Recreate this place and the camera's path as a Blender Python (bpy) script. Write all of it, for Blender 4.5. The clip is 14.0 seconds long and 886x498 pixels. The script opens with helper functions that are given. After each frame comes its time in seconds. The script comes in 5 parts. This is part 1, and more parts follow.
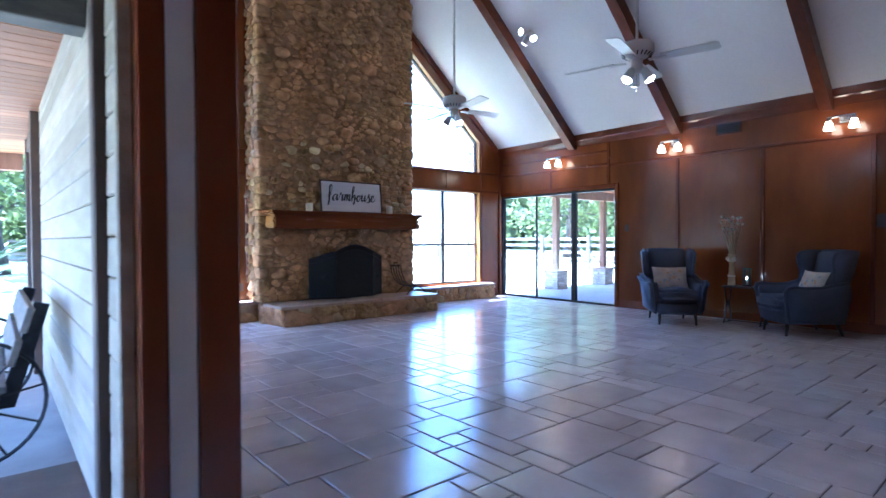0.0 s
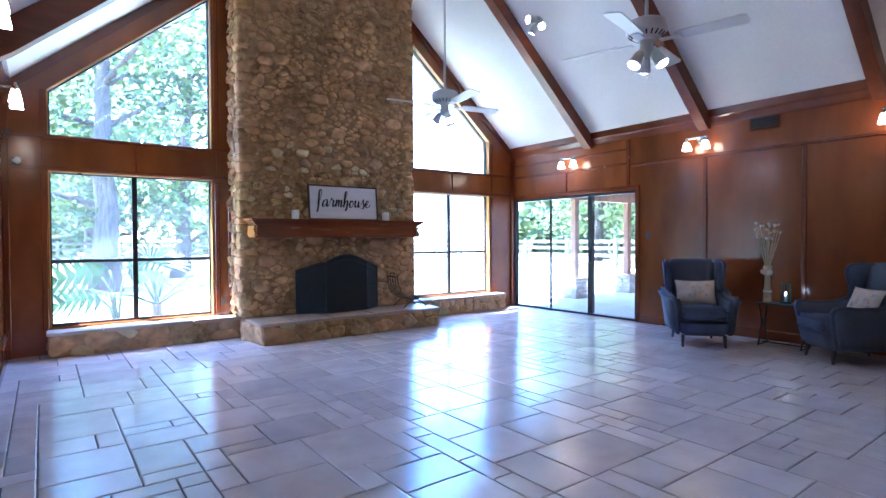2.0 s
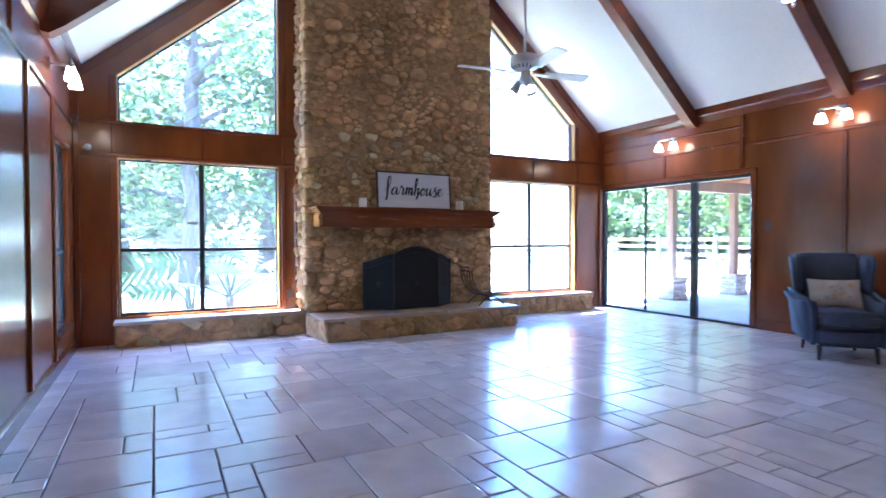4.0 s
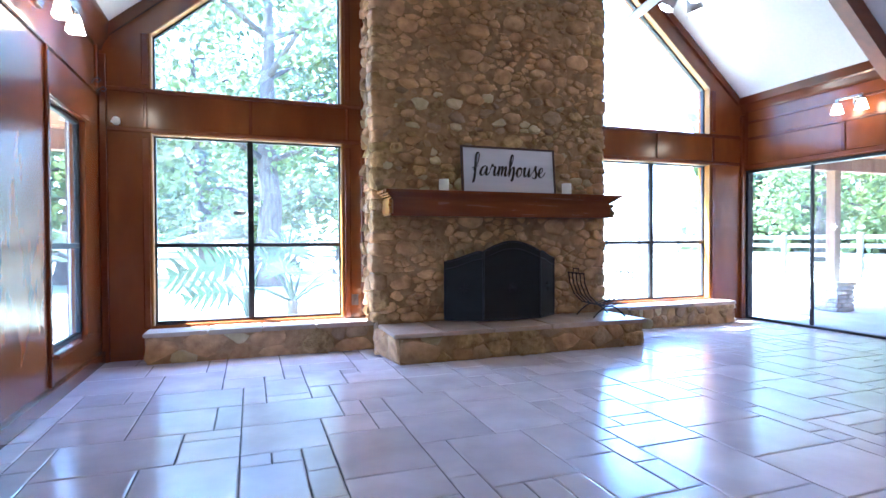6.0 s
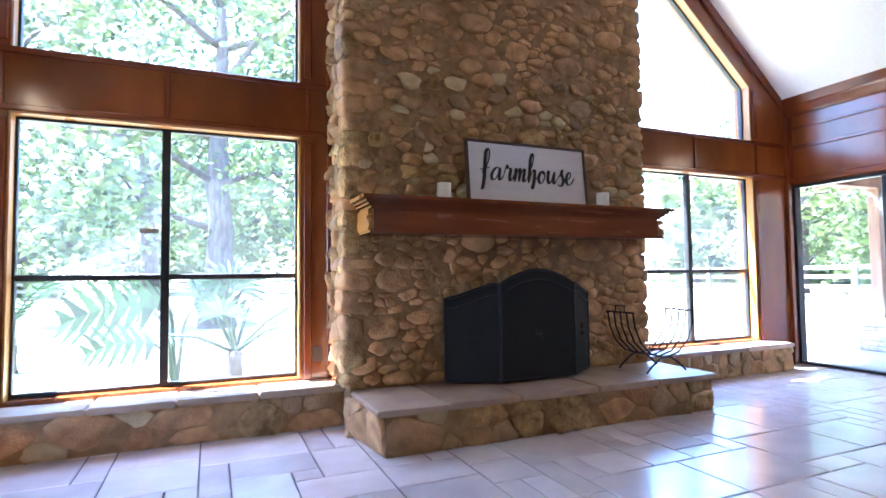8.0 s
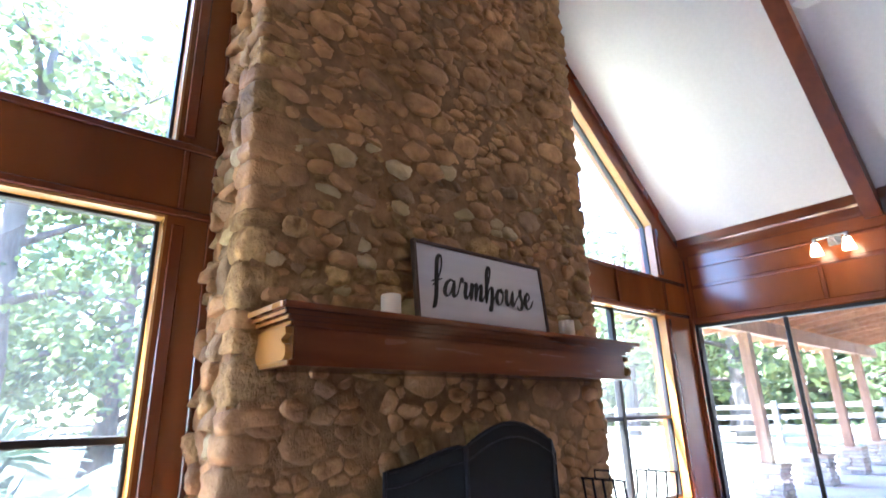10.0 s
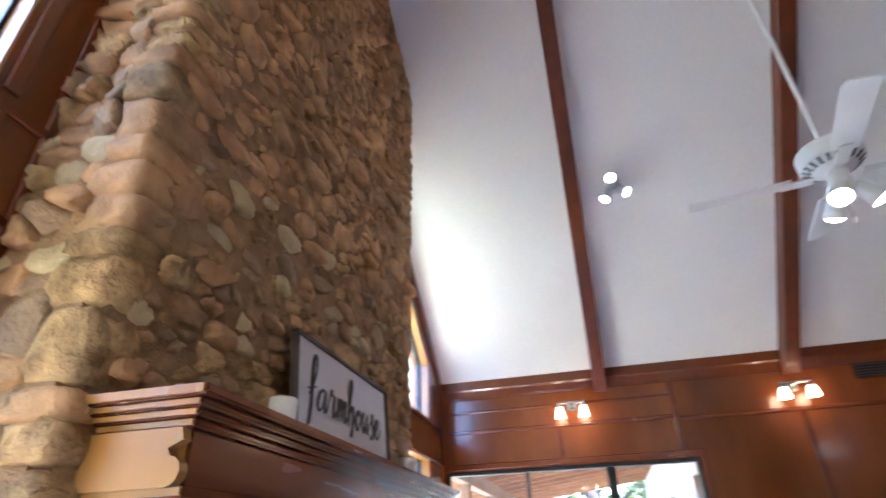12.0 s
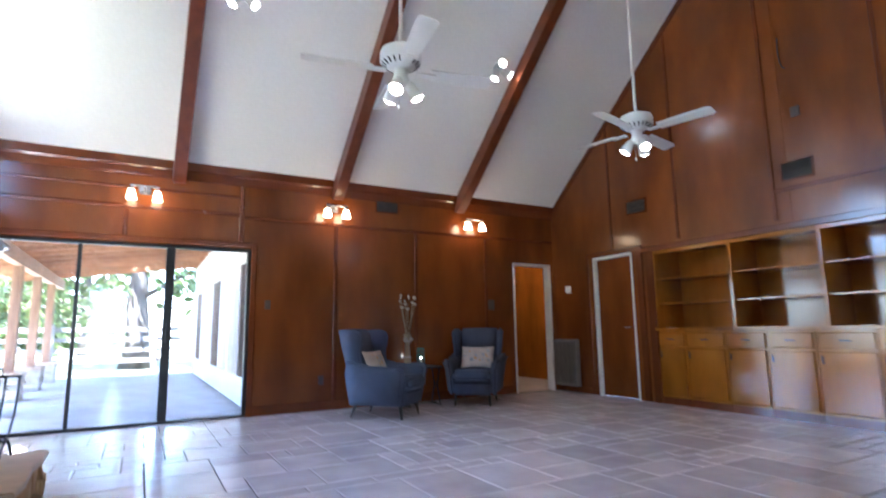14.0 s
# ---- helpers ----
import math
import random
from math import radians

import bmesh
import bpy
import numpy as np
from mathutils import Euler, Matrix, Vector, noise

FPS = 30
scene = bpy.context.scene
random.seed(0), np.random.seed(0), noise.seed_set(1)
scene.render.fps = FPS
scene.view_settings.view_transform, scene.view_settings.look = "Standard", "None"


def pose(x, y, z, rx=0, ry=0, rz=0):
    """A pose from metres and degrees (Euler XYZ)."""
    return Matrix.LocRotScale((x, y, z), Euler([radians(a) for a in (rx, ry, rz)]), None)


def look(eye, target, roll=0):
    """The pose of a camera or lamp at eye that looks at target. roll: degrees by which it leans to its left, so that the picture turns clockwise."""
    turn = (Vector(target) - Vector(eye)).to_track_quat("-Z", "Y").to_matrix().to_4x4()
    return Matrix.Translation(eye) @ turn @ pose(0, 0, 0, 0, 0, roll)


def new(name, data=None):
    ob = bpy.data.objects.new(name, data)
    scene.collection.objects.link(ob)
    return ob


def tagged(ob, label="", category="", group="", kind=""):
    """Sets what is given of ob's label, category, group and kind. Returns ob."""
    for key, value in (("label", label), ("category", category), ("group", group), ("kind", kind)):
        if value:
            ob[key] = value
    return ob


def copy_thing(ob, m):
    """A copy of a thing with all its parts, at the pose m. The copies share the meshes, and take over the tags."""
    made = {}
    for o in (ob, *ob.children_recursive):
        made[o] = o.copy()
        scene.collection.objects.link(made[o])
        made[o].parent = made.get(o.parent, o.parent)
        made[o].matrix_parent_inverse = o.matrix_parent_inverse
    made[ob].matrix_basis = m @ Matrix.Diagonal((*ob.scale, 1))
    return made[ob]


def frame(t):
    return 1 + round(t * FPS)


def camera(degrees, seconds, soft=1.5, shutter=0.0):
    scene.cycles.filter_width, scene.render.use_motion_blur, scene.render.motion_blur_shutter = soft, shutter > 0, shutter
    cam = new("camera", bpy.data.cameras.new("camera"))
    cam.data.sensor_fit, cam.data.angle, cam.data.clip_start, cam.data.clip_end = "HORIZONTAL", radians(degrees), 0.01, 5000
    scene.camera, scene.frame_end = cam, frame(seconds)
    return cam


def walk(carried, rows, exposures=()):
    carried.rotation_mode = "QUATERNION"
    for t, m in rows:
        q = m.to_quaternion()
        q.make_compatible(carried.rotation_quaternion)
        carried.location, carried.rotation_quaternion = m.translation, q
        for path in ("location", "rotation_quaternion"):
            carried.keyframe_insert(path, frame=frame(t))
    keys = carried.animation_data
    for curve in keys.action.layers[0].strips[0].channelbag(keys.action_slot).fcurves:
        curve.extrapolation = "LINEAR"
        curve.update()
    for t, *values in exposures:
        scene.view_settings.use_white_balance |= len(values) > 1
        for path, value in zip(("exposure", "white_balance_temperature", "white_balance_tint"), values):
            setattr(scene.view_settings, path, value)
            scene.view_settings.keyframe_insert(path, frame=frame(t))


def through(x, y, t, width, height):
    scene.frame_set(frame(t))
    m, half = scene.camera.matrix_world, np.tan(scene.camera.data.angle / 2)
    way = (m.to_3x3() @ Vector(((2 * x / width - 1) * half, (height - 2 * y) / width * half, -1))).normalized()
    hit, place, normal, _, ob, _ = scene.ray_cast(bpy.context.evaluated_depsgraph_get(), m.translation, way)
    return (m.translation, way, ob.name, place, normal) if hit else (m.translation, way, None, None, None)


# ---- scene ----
cam = camera(79.1, 14.0, shutter=0.4)
EXPOSURES = [(0, 4.36, 4260, 13), (0.5, 4.72, 4240, 13), (1, 4.78, 4250, 13), (3, 4.77, 4350, 13), (6.5, 4.88, 4520, 12), (9.5, 4.65, 5050, 17), (11.5, 4.55, 5050, 17), (14, 4.73, 4980, 12)]
PATH = [
    (0, (-4.298, 1.075, 1.174), (-3.013, 2.607, 1.137), -0.2),
    (0.5, (-4.043, 1.229, 1.218), (-2.723, 2.731, 1.182), -0.2),
    (1, (-3.809, 1.314, 1.267), (-2.487, 2.815, 1.228), -0.3),
    (1.5, (-3.623, 1.333, 1.295), (-2.378, 2.898, 1.255), -0.3),
    (2, (-3.492, 1.347, 1.307), (-2.295, 2.95, 1.269), -0.3),
    (2.5, (-3.426, 1.365, 1.303), (-2.249, 2.982, 1.266), -0.2),
    (3, (-3.331, 1.469, 1.273), (-2.176, 3.101, 1.238), -0.2),
    (3.5, (-3.178, 1.659, 1.224), (-2.086, 3.335, 1.188), -0.1),
    (4, (-3.055, 1.899, 1.186), (-2.111, 3.662, 1.149), -0.1),
    (6.5, (-2.421, 3.729, 1.071), (-1.753, 5.614, 1.045), -0.3),
    (7, (-2.319, 4.121, 1.05), (-1.63, 5.999, 1.048), -0.3),
    (9.5, (-2.252, 5.896, 1.076), (-1.119, 7.488, 1.503), -1.3),
    (10, (-2.262, 6.217, 1.126), (-1.003, 7.651, 1.723), -1.6),
    (10.5, (-2.261, 6.582, 1.202), (-0.959, 7.889, 1.976), -1.9),
    (11, (-2.348, 6.881, 1.229), (-0.982, 7.991, 2.177), -2.2),
    (11.5, (-2.381, 7.104, 1.199), (-0.852, 7.908, 2.207), -1.9),
    (12, (-2.465, 7.297, 1.193), (-0.787, 7.72, 2.196), -1.8),
    (12.5, (-2.6, 7.496, 1.171), (-0.862, 7.342, 2.148), -1.6),
    (13, (-2.736, 7.549, 1.06), (-0.994, 7.04, 1.902), -1.4),
    (13.5, (-2.958, 7.41, 0.995), (-1.197, 6.655, 1.571), -1.1),
    (14, (-3.104, 7.405, 0.999), (-1.38, 6.437, 1.298), -0.9),
]
walk(cam, [(t, look(eye, target, roll)) for t, eye, target, roll in PATH],
     exposures=EXPOSURES)

# ---- world, sun, exposure ----
SUN_EL, SUN_AZ = radians(66), radians(-57)
world = bpy.data.worlds.new("sky")
scene.world = world
world.use_nodes = True
wn = world.node_tree
sky = wn.nodes.new("ShaderNodeTexSky")
sky.sky_type, sky.sun_disc = "NISHITA", False
sky.sun_elevation, sky.sun_rotation = SUN_EL, SUN_AZ
wn.links.new(sky.outputs[0], wn.nodes["Background"].inputs[0])
wn.nodes["Background"].inputs[1].default_value = 0.15
sun = new("sun", bpy.data.lights.new("sun", "SUN"))
sun.data.energy, sun.data.angle, sun.data.color = 5.0, radians(0.5), (1.0, 0.95, 0.87)
sun.matrix_world = look((math.sin(SUN_AZ) * 20, math.cos(SUN_AZ) * 20, math.tan(SUN_EL) * 20), (0, 0, 0))

# ---- materials ----
def surface(name, c1, c2, scale=6.0, rough=0.5, bump=0.1, metal=0.0, stretch=(1, 1, 1), coat=0.0, vary=0.0,
            big=0.6, spread=0.18, fine=9.0, rough_spread=0.08, world_space=False):
    """Two-scale procedural surface: c1 to c2 by grain, large soft stains by a second noise, a finer relief."""
    m = bpy.data.materials.new(name)
    m.use_nodes = True
    n, l = m.node_tree.nodes, m.node_tree.links
    b = n["Principled BSDF"]
    tc, mp = n.new("ShaderNodeTexCoord"), n.new("ShaderNodeMapping")
    if world_space:
        geo = n.new("ShaderNodeNewGeometry")
        l.new(geo.outputs["Position"], mp.inputs[0])
    else:
        l.new(tc.outputs["Object"], mp.inputs[0])
    mp.inputs["Scale"].default_value = stretch
    info = n.new("ShaderNodeObjectInfo")
    shift = n.new("ShaderNodeVectorMath")
    shift.operation = "SCALE"
    shift.inputs[0].default_value = (37.0, 23.0, 11.0)
    l.new(info.outputs["Random"], shift.inputs["Scale"])
    add = n.new("ShaderNodeVectorMath")
    l.new(mp.outputs[0], add.inputs[0])
    if not world_space:
        l.new(shift.outputs[0], add.inputs[1])
    g, s, f = (n.new("ShaderNodeTexNoise") for _ in range(3))
    for tex, sc, det in ((g, scale, 6), (s, big, 3), (f, scale * fine, 4)):
        tex.inputs["Scale"].default_value, tex.inputs["Detail"].default_value = sc, det
        l.new(add.outputs[0], tex.inputs["Vector"])
    ramp = n.new("ShaderNodeValToRGB")
    ramp.color_ramp.elements[0].color, ramp.color_ramp.elements[1].color = (*c1, 1), (*c2, 1)
    ramp.color_ramp.elements[0].position, ramp.color_ramp.elements[1].position = 0.3, 0.7
    l.new(g.outputs["Fac"], ramp.inputs[0])
    val = n.new("ShaderNodeMapRange")
    val.inputs["From Min"].default_value, val.inputs["From Max"].default_value = 0.3, 0.7
    val.inputs["To Min"].default_value, val.inputs["To Max"].default_value = 1 - spread, 1 + spread
    l.new(s.outputs["Fac"], val.inputs["Value"])
    rv = n.new("ShaderNodeMapRange")
    rv.inputs["To Min"].default_value, rv.inputs["To Max"].default_value = 1 - vary, 1 + vary
    l.new(info.outputs["Random"], rv.inputs["Value"])
    mul = n.new("ShaderNodeMath")
    mul.operation = "MULTIPLY"
    l.new(val.outputs[0], mul.inputs[0])
    l.new(rv.outputs[0], mul.inputs[1])
    hsv = n.new("ShaderNodeHueSaturation")
    l.new(ramp.outputs[0], hsv.inputs["Color"])
    l.new(mul.outputs[0], hsv.inputs["Value"])
    l.new(hsv.outputs[0], b.inputs["Base Color"])
    rr = n.new("ShaderNodeMapRange")
    rr.inputs["To Min"].default_value, rr.inputs["To Max"].default_value = max(0.02, rough - rough_spread), min(1, rough + rough_spread)
    l.new(g.outputs["Fac"], rr.inputs["Value"])
    l.new(rr.outputs[0], b.inputs["Roughness"])
    b.inputs["Metallic"].default_value = metal
    b.inputs["Coat Weight"].default_value, b.inputs["Coat Roughness"].default_value = coat, 0.12
    if bump:
        mix = n.new("ShaderNodeMath")
        mix.operation = "MULTIPLY_ADD"
        mix.inputs[1].default_value = 0.5
        l.new(f.outputs["Fac"], mix.inputs[0])
        l.new(g.outputs["Fac"], mix.inputs[2])
        bp = n.new("ShaderNodeBump")
        bp.inputs["Strength"].default_value, bp.inputs["Distance"].default_value = min(bump, 1.0), 0.01 if bump < 0.7 else 0.025
        l.new(mix.outputs[0], bp.inputs["Height"])
        l.new(bp.outputs[0], b.inputs["Normal"])
    return m


def glowing(name, colour, strength):
    m = bpy.data.materials.new(name)
    m.use_nodes = True
    b = m.node_tree.nodes["Principled BSDF"]
    b.inputs["Base Color"].default_value = (0.8, 0.8, 0.8, 1)
    b.inputs["Emission Color"].default_value, b.inputs["Emission Strength"].default_value = (*colour, 1), strength
    return m


def pane_glass(name, tint=(1, 1, 1), veil=0.0):
    m = bpy.data.materials.new(name)
    m.use_nodes = True
    n, l = m.node_tree.nodes, m.node_tree.links
    n.remove(n["Principled BSDF"])
    t, g, f, p, a, x = (n.new("ShaderNode" + k) for k in ("BsdfTransparent", "BsdfGlossy", "LayerWeight", "Math", "Math", "MixShader"))
    t.inputs[0].default_value = (*tint, 1)
    g.inputs["Roughness"].default_value = 0.01
    f.inputs[0].default_value = 0.5
    p.operation, a.operation = "POWER", "MULTIPLY_ADD"
    p.inputs[1].default_value, a.inputs[1].default_value, a.inputs[2].default_value = 4.0, 0.6, 0.05
    l.new(f.outputs["Facing"], p.inputs[0])
    l.new(p.outputs[0], a.inputs[0])
    l.new(a.outputs[0], x.inputs[0])
    l.new(t.outputs[0], x.inputs[1])
    l.new(g.outputs[0], x.inputs[2])
    l.new(x.outputs[0], n["Material Output"].inputs[0])
    # Pale translucent veil mixed into the pane, standing in for glare haze.
    if veil:
        geo, no, mr, tr, y = (n.new("ShaderNode" + k) for k in ("NewGeometry", "TexNoise", "MapRange", "BsdfTranslucent", "MixShader"))
        no.inputs["Scale"].default_value, no.inputs["Detail"].default_value = 1.6, 4
        l.new(geo.outputs["Position"], no.inputs["Vector"])
        mr.inputs["From Min"].default_value, mr.inputs["From Max"].default_value = 0.3, 0.7
        mr.inputs["To Min"].default_value, mr.inputs["To Max"].default_value = veil * 0.4, veil * 1.6
        l.new(no.outputs["Fac"], mr.inputs["Value"])
        tr.inputs[0].default_value = (0.78, 0.8, 0.8, 1)
        l.new(mr.outputs[0], y.inputs[0])
        l.new(x.outputs[0], y.inputs[1])
        l.new(tr.outputs[0], y.inputs[2])
        l.new(y.outputs[0], n["Material Output"].inputs[0])
    return m


def leaf_mat(name, c1, c2, through=0.45):
    m = surface(name, c1, c2, 3.0, 0.55, 0, vary=0.15, spread=0.25)
    n, l = m.node_tree.nodes, m.node_tree.links
    tr, x = n.new("ShaderNodeBsdfTranslucent"), n.new("ShaderNodeMixShader")
    b = n["Principled BSDF"]
    isl = n.new("ShaderNodeNewGeometry")
    hs = n.new("ShaderNodeHueSaturation")
    rng = n.new("ShaderNodeMapRange")
    rng.inputs["To Min"].default_value, rng.inputs["To Max"].default_value = 0.55, 1.5
    l.new(isl.outputs["Random Per Island"], rng.inputs["Value"])
    l.new(rng.outputs[0], hs.inputs["Value"])
    l.new(b.inputs["Base Color"].links[0].from_socket, hs.inputs["Color"])
    l.new(hs.outputs[0], b.inputs["Base Color"])
    l.new(hs.outputs[0], tr.inputs[0])
    x.inputs[0].default_value = through
    l.new(b.outputs[0], x.inputs[1])
    l.new(tr.outputs[0], x.inputs[2])
    l.new(x.outputs[0], n["Material Output"].inputs[0])
    return m


PANEL = surface("varnished_plywood", (0.148, 0.038, 0.007), (0.222, 0.06, 0.0102), 2.0, 0.22, 0.025, stretch=(1.6, 1.6, 0.6), coat=0.22, spread=0.3, big=0.7, fine=12)
TRIM = surface("stained_trim", (0.118, 0.027, 0.006), (0.168, 0.041, 0.009), 3.0, 0.24, 0.03, stretch=(1, 1, 0.6), coat=0.4, spread=0.2)
BEAM = surface("stained_beam", (0.115, 0.026, 0.007), (0.178, 0.044, 0.011), 4.0, 0.35, 0.12, stretch=(0.6, 3, 3), coat=0.15)
CASE = surface("honey_cabinet_wood", (0.27, 0.085, 0.004), (0.37, 0.125, 0.008), 2.5, 0.14, 0.02, stretch=(1.5, 1.5, 0.5), coat=0.15, spread=0.25, big=1.2)
MANTEL = surface("cherry_mantel", (0.15, 0.04, 0.011), (0.21, 0.06, 0.016), 5.0, 0.25, 0.04, stretch=(0.4, 3, 3), coat=0.4)
CEIL = surface("ceiling_plaster", (0.82, 0.82, 0.82), (0.86, 0.86, 0.86), 30.0, 0.85, 0.12, spread=0.03, fine=5)
WHITE = surface("white_paint", (0.74, 0.73, 0.71), (0.8, 0.79, 0.77), 8.0, 0.5, 0.03, spread=0.05)
FANW = surface("white_enamel", (0.72, 0.72, 0.71), (0.78, 0.78, 0.77), 5.0, 0.35, 0, spread=0.04)
STONE = surface("field_stone", (0.30, 0.162, 0.064), (0.55, 0.325, 0.136), 9.0, 0.8, 0.8, vary=0.17, spread=0.28, big=2.5, fine=6)
STONE2 = surface("pitted_field_stone", (0.23, 0.13, 0.045), (0.54, 0.35, 0.14), 15.0, 0.85, 1.0, vary=0.15, spread=0.3, big=4, fine=4)
STONE3 = surface("grey_field_stone", (0.25, 0.155, 0.075), (0.45, 0.30, 0.15), 8.0, 0.8, 1.0, vary=0.17, spread=0.25, big=3, fine=7)
MORTAR = surface("stone_mortar", (0.26, 0.148, 0.062), (0.42, 0.262, 0.115), 12.0, 0.95, 1.0, spread=0.2)
PALE = surface("pale_tan_stone", (0.42, 0.31, 0.14), (0.56, 0.44, 0.23), 11.0, 0.8, 0.7, vary=0.15, spread=0.2, big=3, fine=6)
WIRE = surface("black_wire_mesh", (0.005, 0.005, 0.006), (0.009, 0.009, 0.01), 90.0, 0.85, 0.2)
SLABM = surface("flagstone", (0.30, 0.21, 0.14), (0.44, 0.325, 0.225), 5.0, 0.42, 0.3, vary=0.15, spread=0.2, big=1.5)
TILE = surface("glazed_floor_tile", (0.56, 0.5, 0.49), (0.67, 0.615, 0.60), 4.0, 0.18, 0.09, vary=0.1, spread=0.09, big=1.2, fine=14, rough_spread=0.08)
TILE.node_tree.nodes["Principled BSDF"].inputs["Specular IOR Level"].default_value = 0.85
GROUT = surface("grout", (0.05, 0.045, 0.045), (0.09, 0.08, 0.075), 30.0, 0.9, 0.3)
BLACK = surface("black_iron", (0.02, 0.02, 0.023), (0.04, 0.04, 0.045), 25.0, 0.5, 0.15, metal=0.6)
ALU = surface("dark_bronze_aluminium", (0.02, 0.019, 0.018), (0.035, 0.033, 0.03), 12.0, 0.4, 0.02, metal=0.5)
SOOT_DARK = surface("sooty_brick_and_duct_dark", (0.015, 0.013, 0.012), (0.04, 0.035, 0.03), 10.0, 0.95, 0.4)
CHROME = surface("brushed_nickel", (0.5, 0.5, 0.5), (0.62, 0.61, 0.6), 10.0, 0.25, 0, metal=1.0)
BLUE = surface("blue_grey_upholstery", (0.058, 0.068, 0.105), (0.086, 0.1, 0.145), 160.0, 0.92, 0.25, spread=0.12, big=3, fine=3)
LEGW = surface("black_stained_leg", (0.015, 0.011, 0.01), (0.03, 0.022, 0.02), 9.0, 0.4, 0.05)
PILLOW = surface("floral_linen", (0.62, 0.55, 0.47), (0.52, 0.45, 0.40), 9.0, 0.9, 0.2, spread=0.12, big=8)
CONCRETE = surface("patio_concrete", (0.29, 0.285, 0.28), (0.39, 0.38, 0.37), 3.0, 0.85, 0.25, spread=0.12, big=0.4)
LAWN = surface("dry_lawn", (0.15, 0.155, 0.085), (0.24, 0.235, 0.15), 0.9, 0.95, 0.4, spread=0.35, big=0.12, fine=30)
BARK = surface("bark", (0.045, 0.036, 0.03), (0.1, 0.083, 0.067), 7.0, 0.95, 0.8, stretch=(2, 2, 0.4), spread=0.2)
LEAF = leaf_mat("oak_leaves", (0.06, 0.085, 0.026), (0.12, 0.15, 0.048))
LEAF2 = leaf_mat("palm_leaves", (0.026, 0.05, 0.022), (0.042, 0.08, 0.035), 0.2)
FENCEW = surface("weathered_fence", (0.11, 0.105, 0.1), (0.2, 0.185, 0.17), 6.0, 0.9, 0.3, stretch=(1, 1, 3))
POSTW = surface("rough_cedar_post", (0.22, 0.12, 0.075), (0.34, 0.2, 0.13), 5.0, 0.8, 0.3, stretch=(3, 3, 0.5))
PORCHW = surface("cedar_porch_boards", (0.28, 0.115, 0.05), (0.4, 0.19, 0.095), 4.0, 0.6, 0.2, stretch=(0.6, 4, 4), vary=0.2)
SIDING = surface("pale_painted_siding", (0.27, 0.23, 0.175), (0.38, 0.335, 0.265), 5.0, 0.6, 0.25, stretch=(3, 0.5, 3), vary=0.1, spread=0.2)
DARKTRIM = surface("dark_brown_exterior_trim", (0.05, 0.03, 0.022), (0.085, 0.05, 0.036), 6.0, 0.6, 0.2)
GLASS = pane_glass("window_glass")
# HAZY carries the stronger glare veil of the upper left pane.
VEILED = pane_glass("veiled_window_glass", veil=0.013)
HAZY = pane_glass("hazed_window_glass", veil=0.035)
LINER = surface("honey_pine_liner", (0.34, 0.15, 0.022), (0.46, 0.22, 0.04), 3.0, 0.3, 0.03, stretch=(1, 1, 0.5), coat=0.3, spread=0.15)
# Brown stone, its tone darkened further for the shade under the entry roof.
ENTRY = surface("shaded_brown_flagstone", (0.085, 0.06, 0.045), (0.15, 0.11, 0.085), 4.0, 0.6, 0.3, spread=0.25, big=1.2)
PIER = surface("grey_ledge_stone", (0.30, 0.28, 0.25), (0.46, 0.43, 0.39), 9.0, 0.85, 0.6, vary=0.2, spread=0.2, big=3)
GREYP = surface("grey_painted_metal", (0.16, 0.13, 0.11), (0.22, 0.18, 0.15), 10.0, 0.5, 0.05)
SHADE = glowing("lit_frosted_shade", (1.0, 0.66, 0.32), 1.15)
BULB = glowing("lit_bulb", (1.0, 0.86, 0.68), 4.0)
WAX = surface("ivory_wax", (0.72, 0.68, 0.58), (0.78, 0.74, 0.65), 6.0, 0.5, 0)
INK = surface("black_ink", (0.01, 0.01, 0.012), (0.016, 0.016, 0.018), 9.0, 0.6, 0)
SIGNW = surface("whitewashed_board", (0.62, 0.60, 0.61), (0.70, 0.68, 0.69), 4.0, 0.7, 0.06, stretch=(0.4, 1, 4), spread=0.05)
TEAL = surface("teal_lantern_glass", (0.03, 0.14, 0.14), (0.06, 0.2, 0.19), 6.0, 0.12, 0, coat=0.5)
DRY = surface("dried_stems", (0.3, 0.22, 0.12), (0.45, 0.35, 0.21), 12.0, 0.9, 0.2)
PETAL = surface("dried_petals", (0.55, 0.45, 0.32), (0.68, 0.6, 0.46), 20.0, 0.9, 0.2)

# ---- building helpers ----
def finish(name, bm, material, smooth=False):
    bmesh.ops.recalc_face_normals(bm, faces=bm.faces)
    me = bpy.data.meshes.new(name)
    bm.to_mesh(me)
    bm.free()
    me.materials.append(material)
    if smooth:
        me.shade_smooth()
    return me


def part(name, bm, material, parent, label="", smooth=False):
    ob = new(name, finish(name, bm, material, smooth))
    ob.parent = parent
    return tagged(ob, label)


def thing(name, label, category, x=0, y=0, z=0, rz=0, group=""):
    ob = new(name)
    ob.empty_display_size = 0.1
    ob.matrix_world = pose(x, y, z, 0, 0, rz)
    return tagged(ob, label, category, group)


def fixture(name, bm, material, label, category="", smooth=False):
    """A mesh of the setting."""
    return tagged(new(name, finish(name, bm, material, smooth)), label, category or name.split("_")[0], "", "structure")


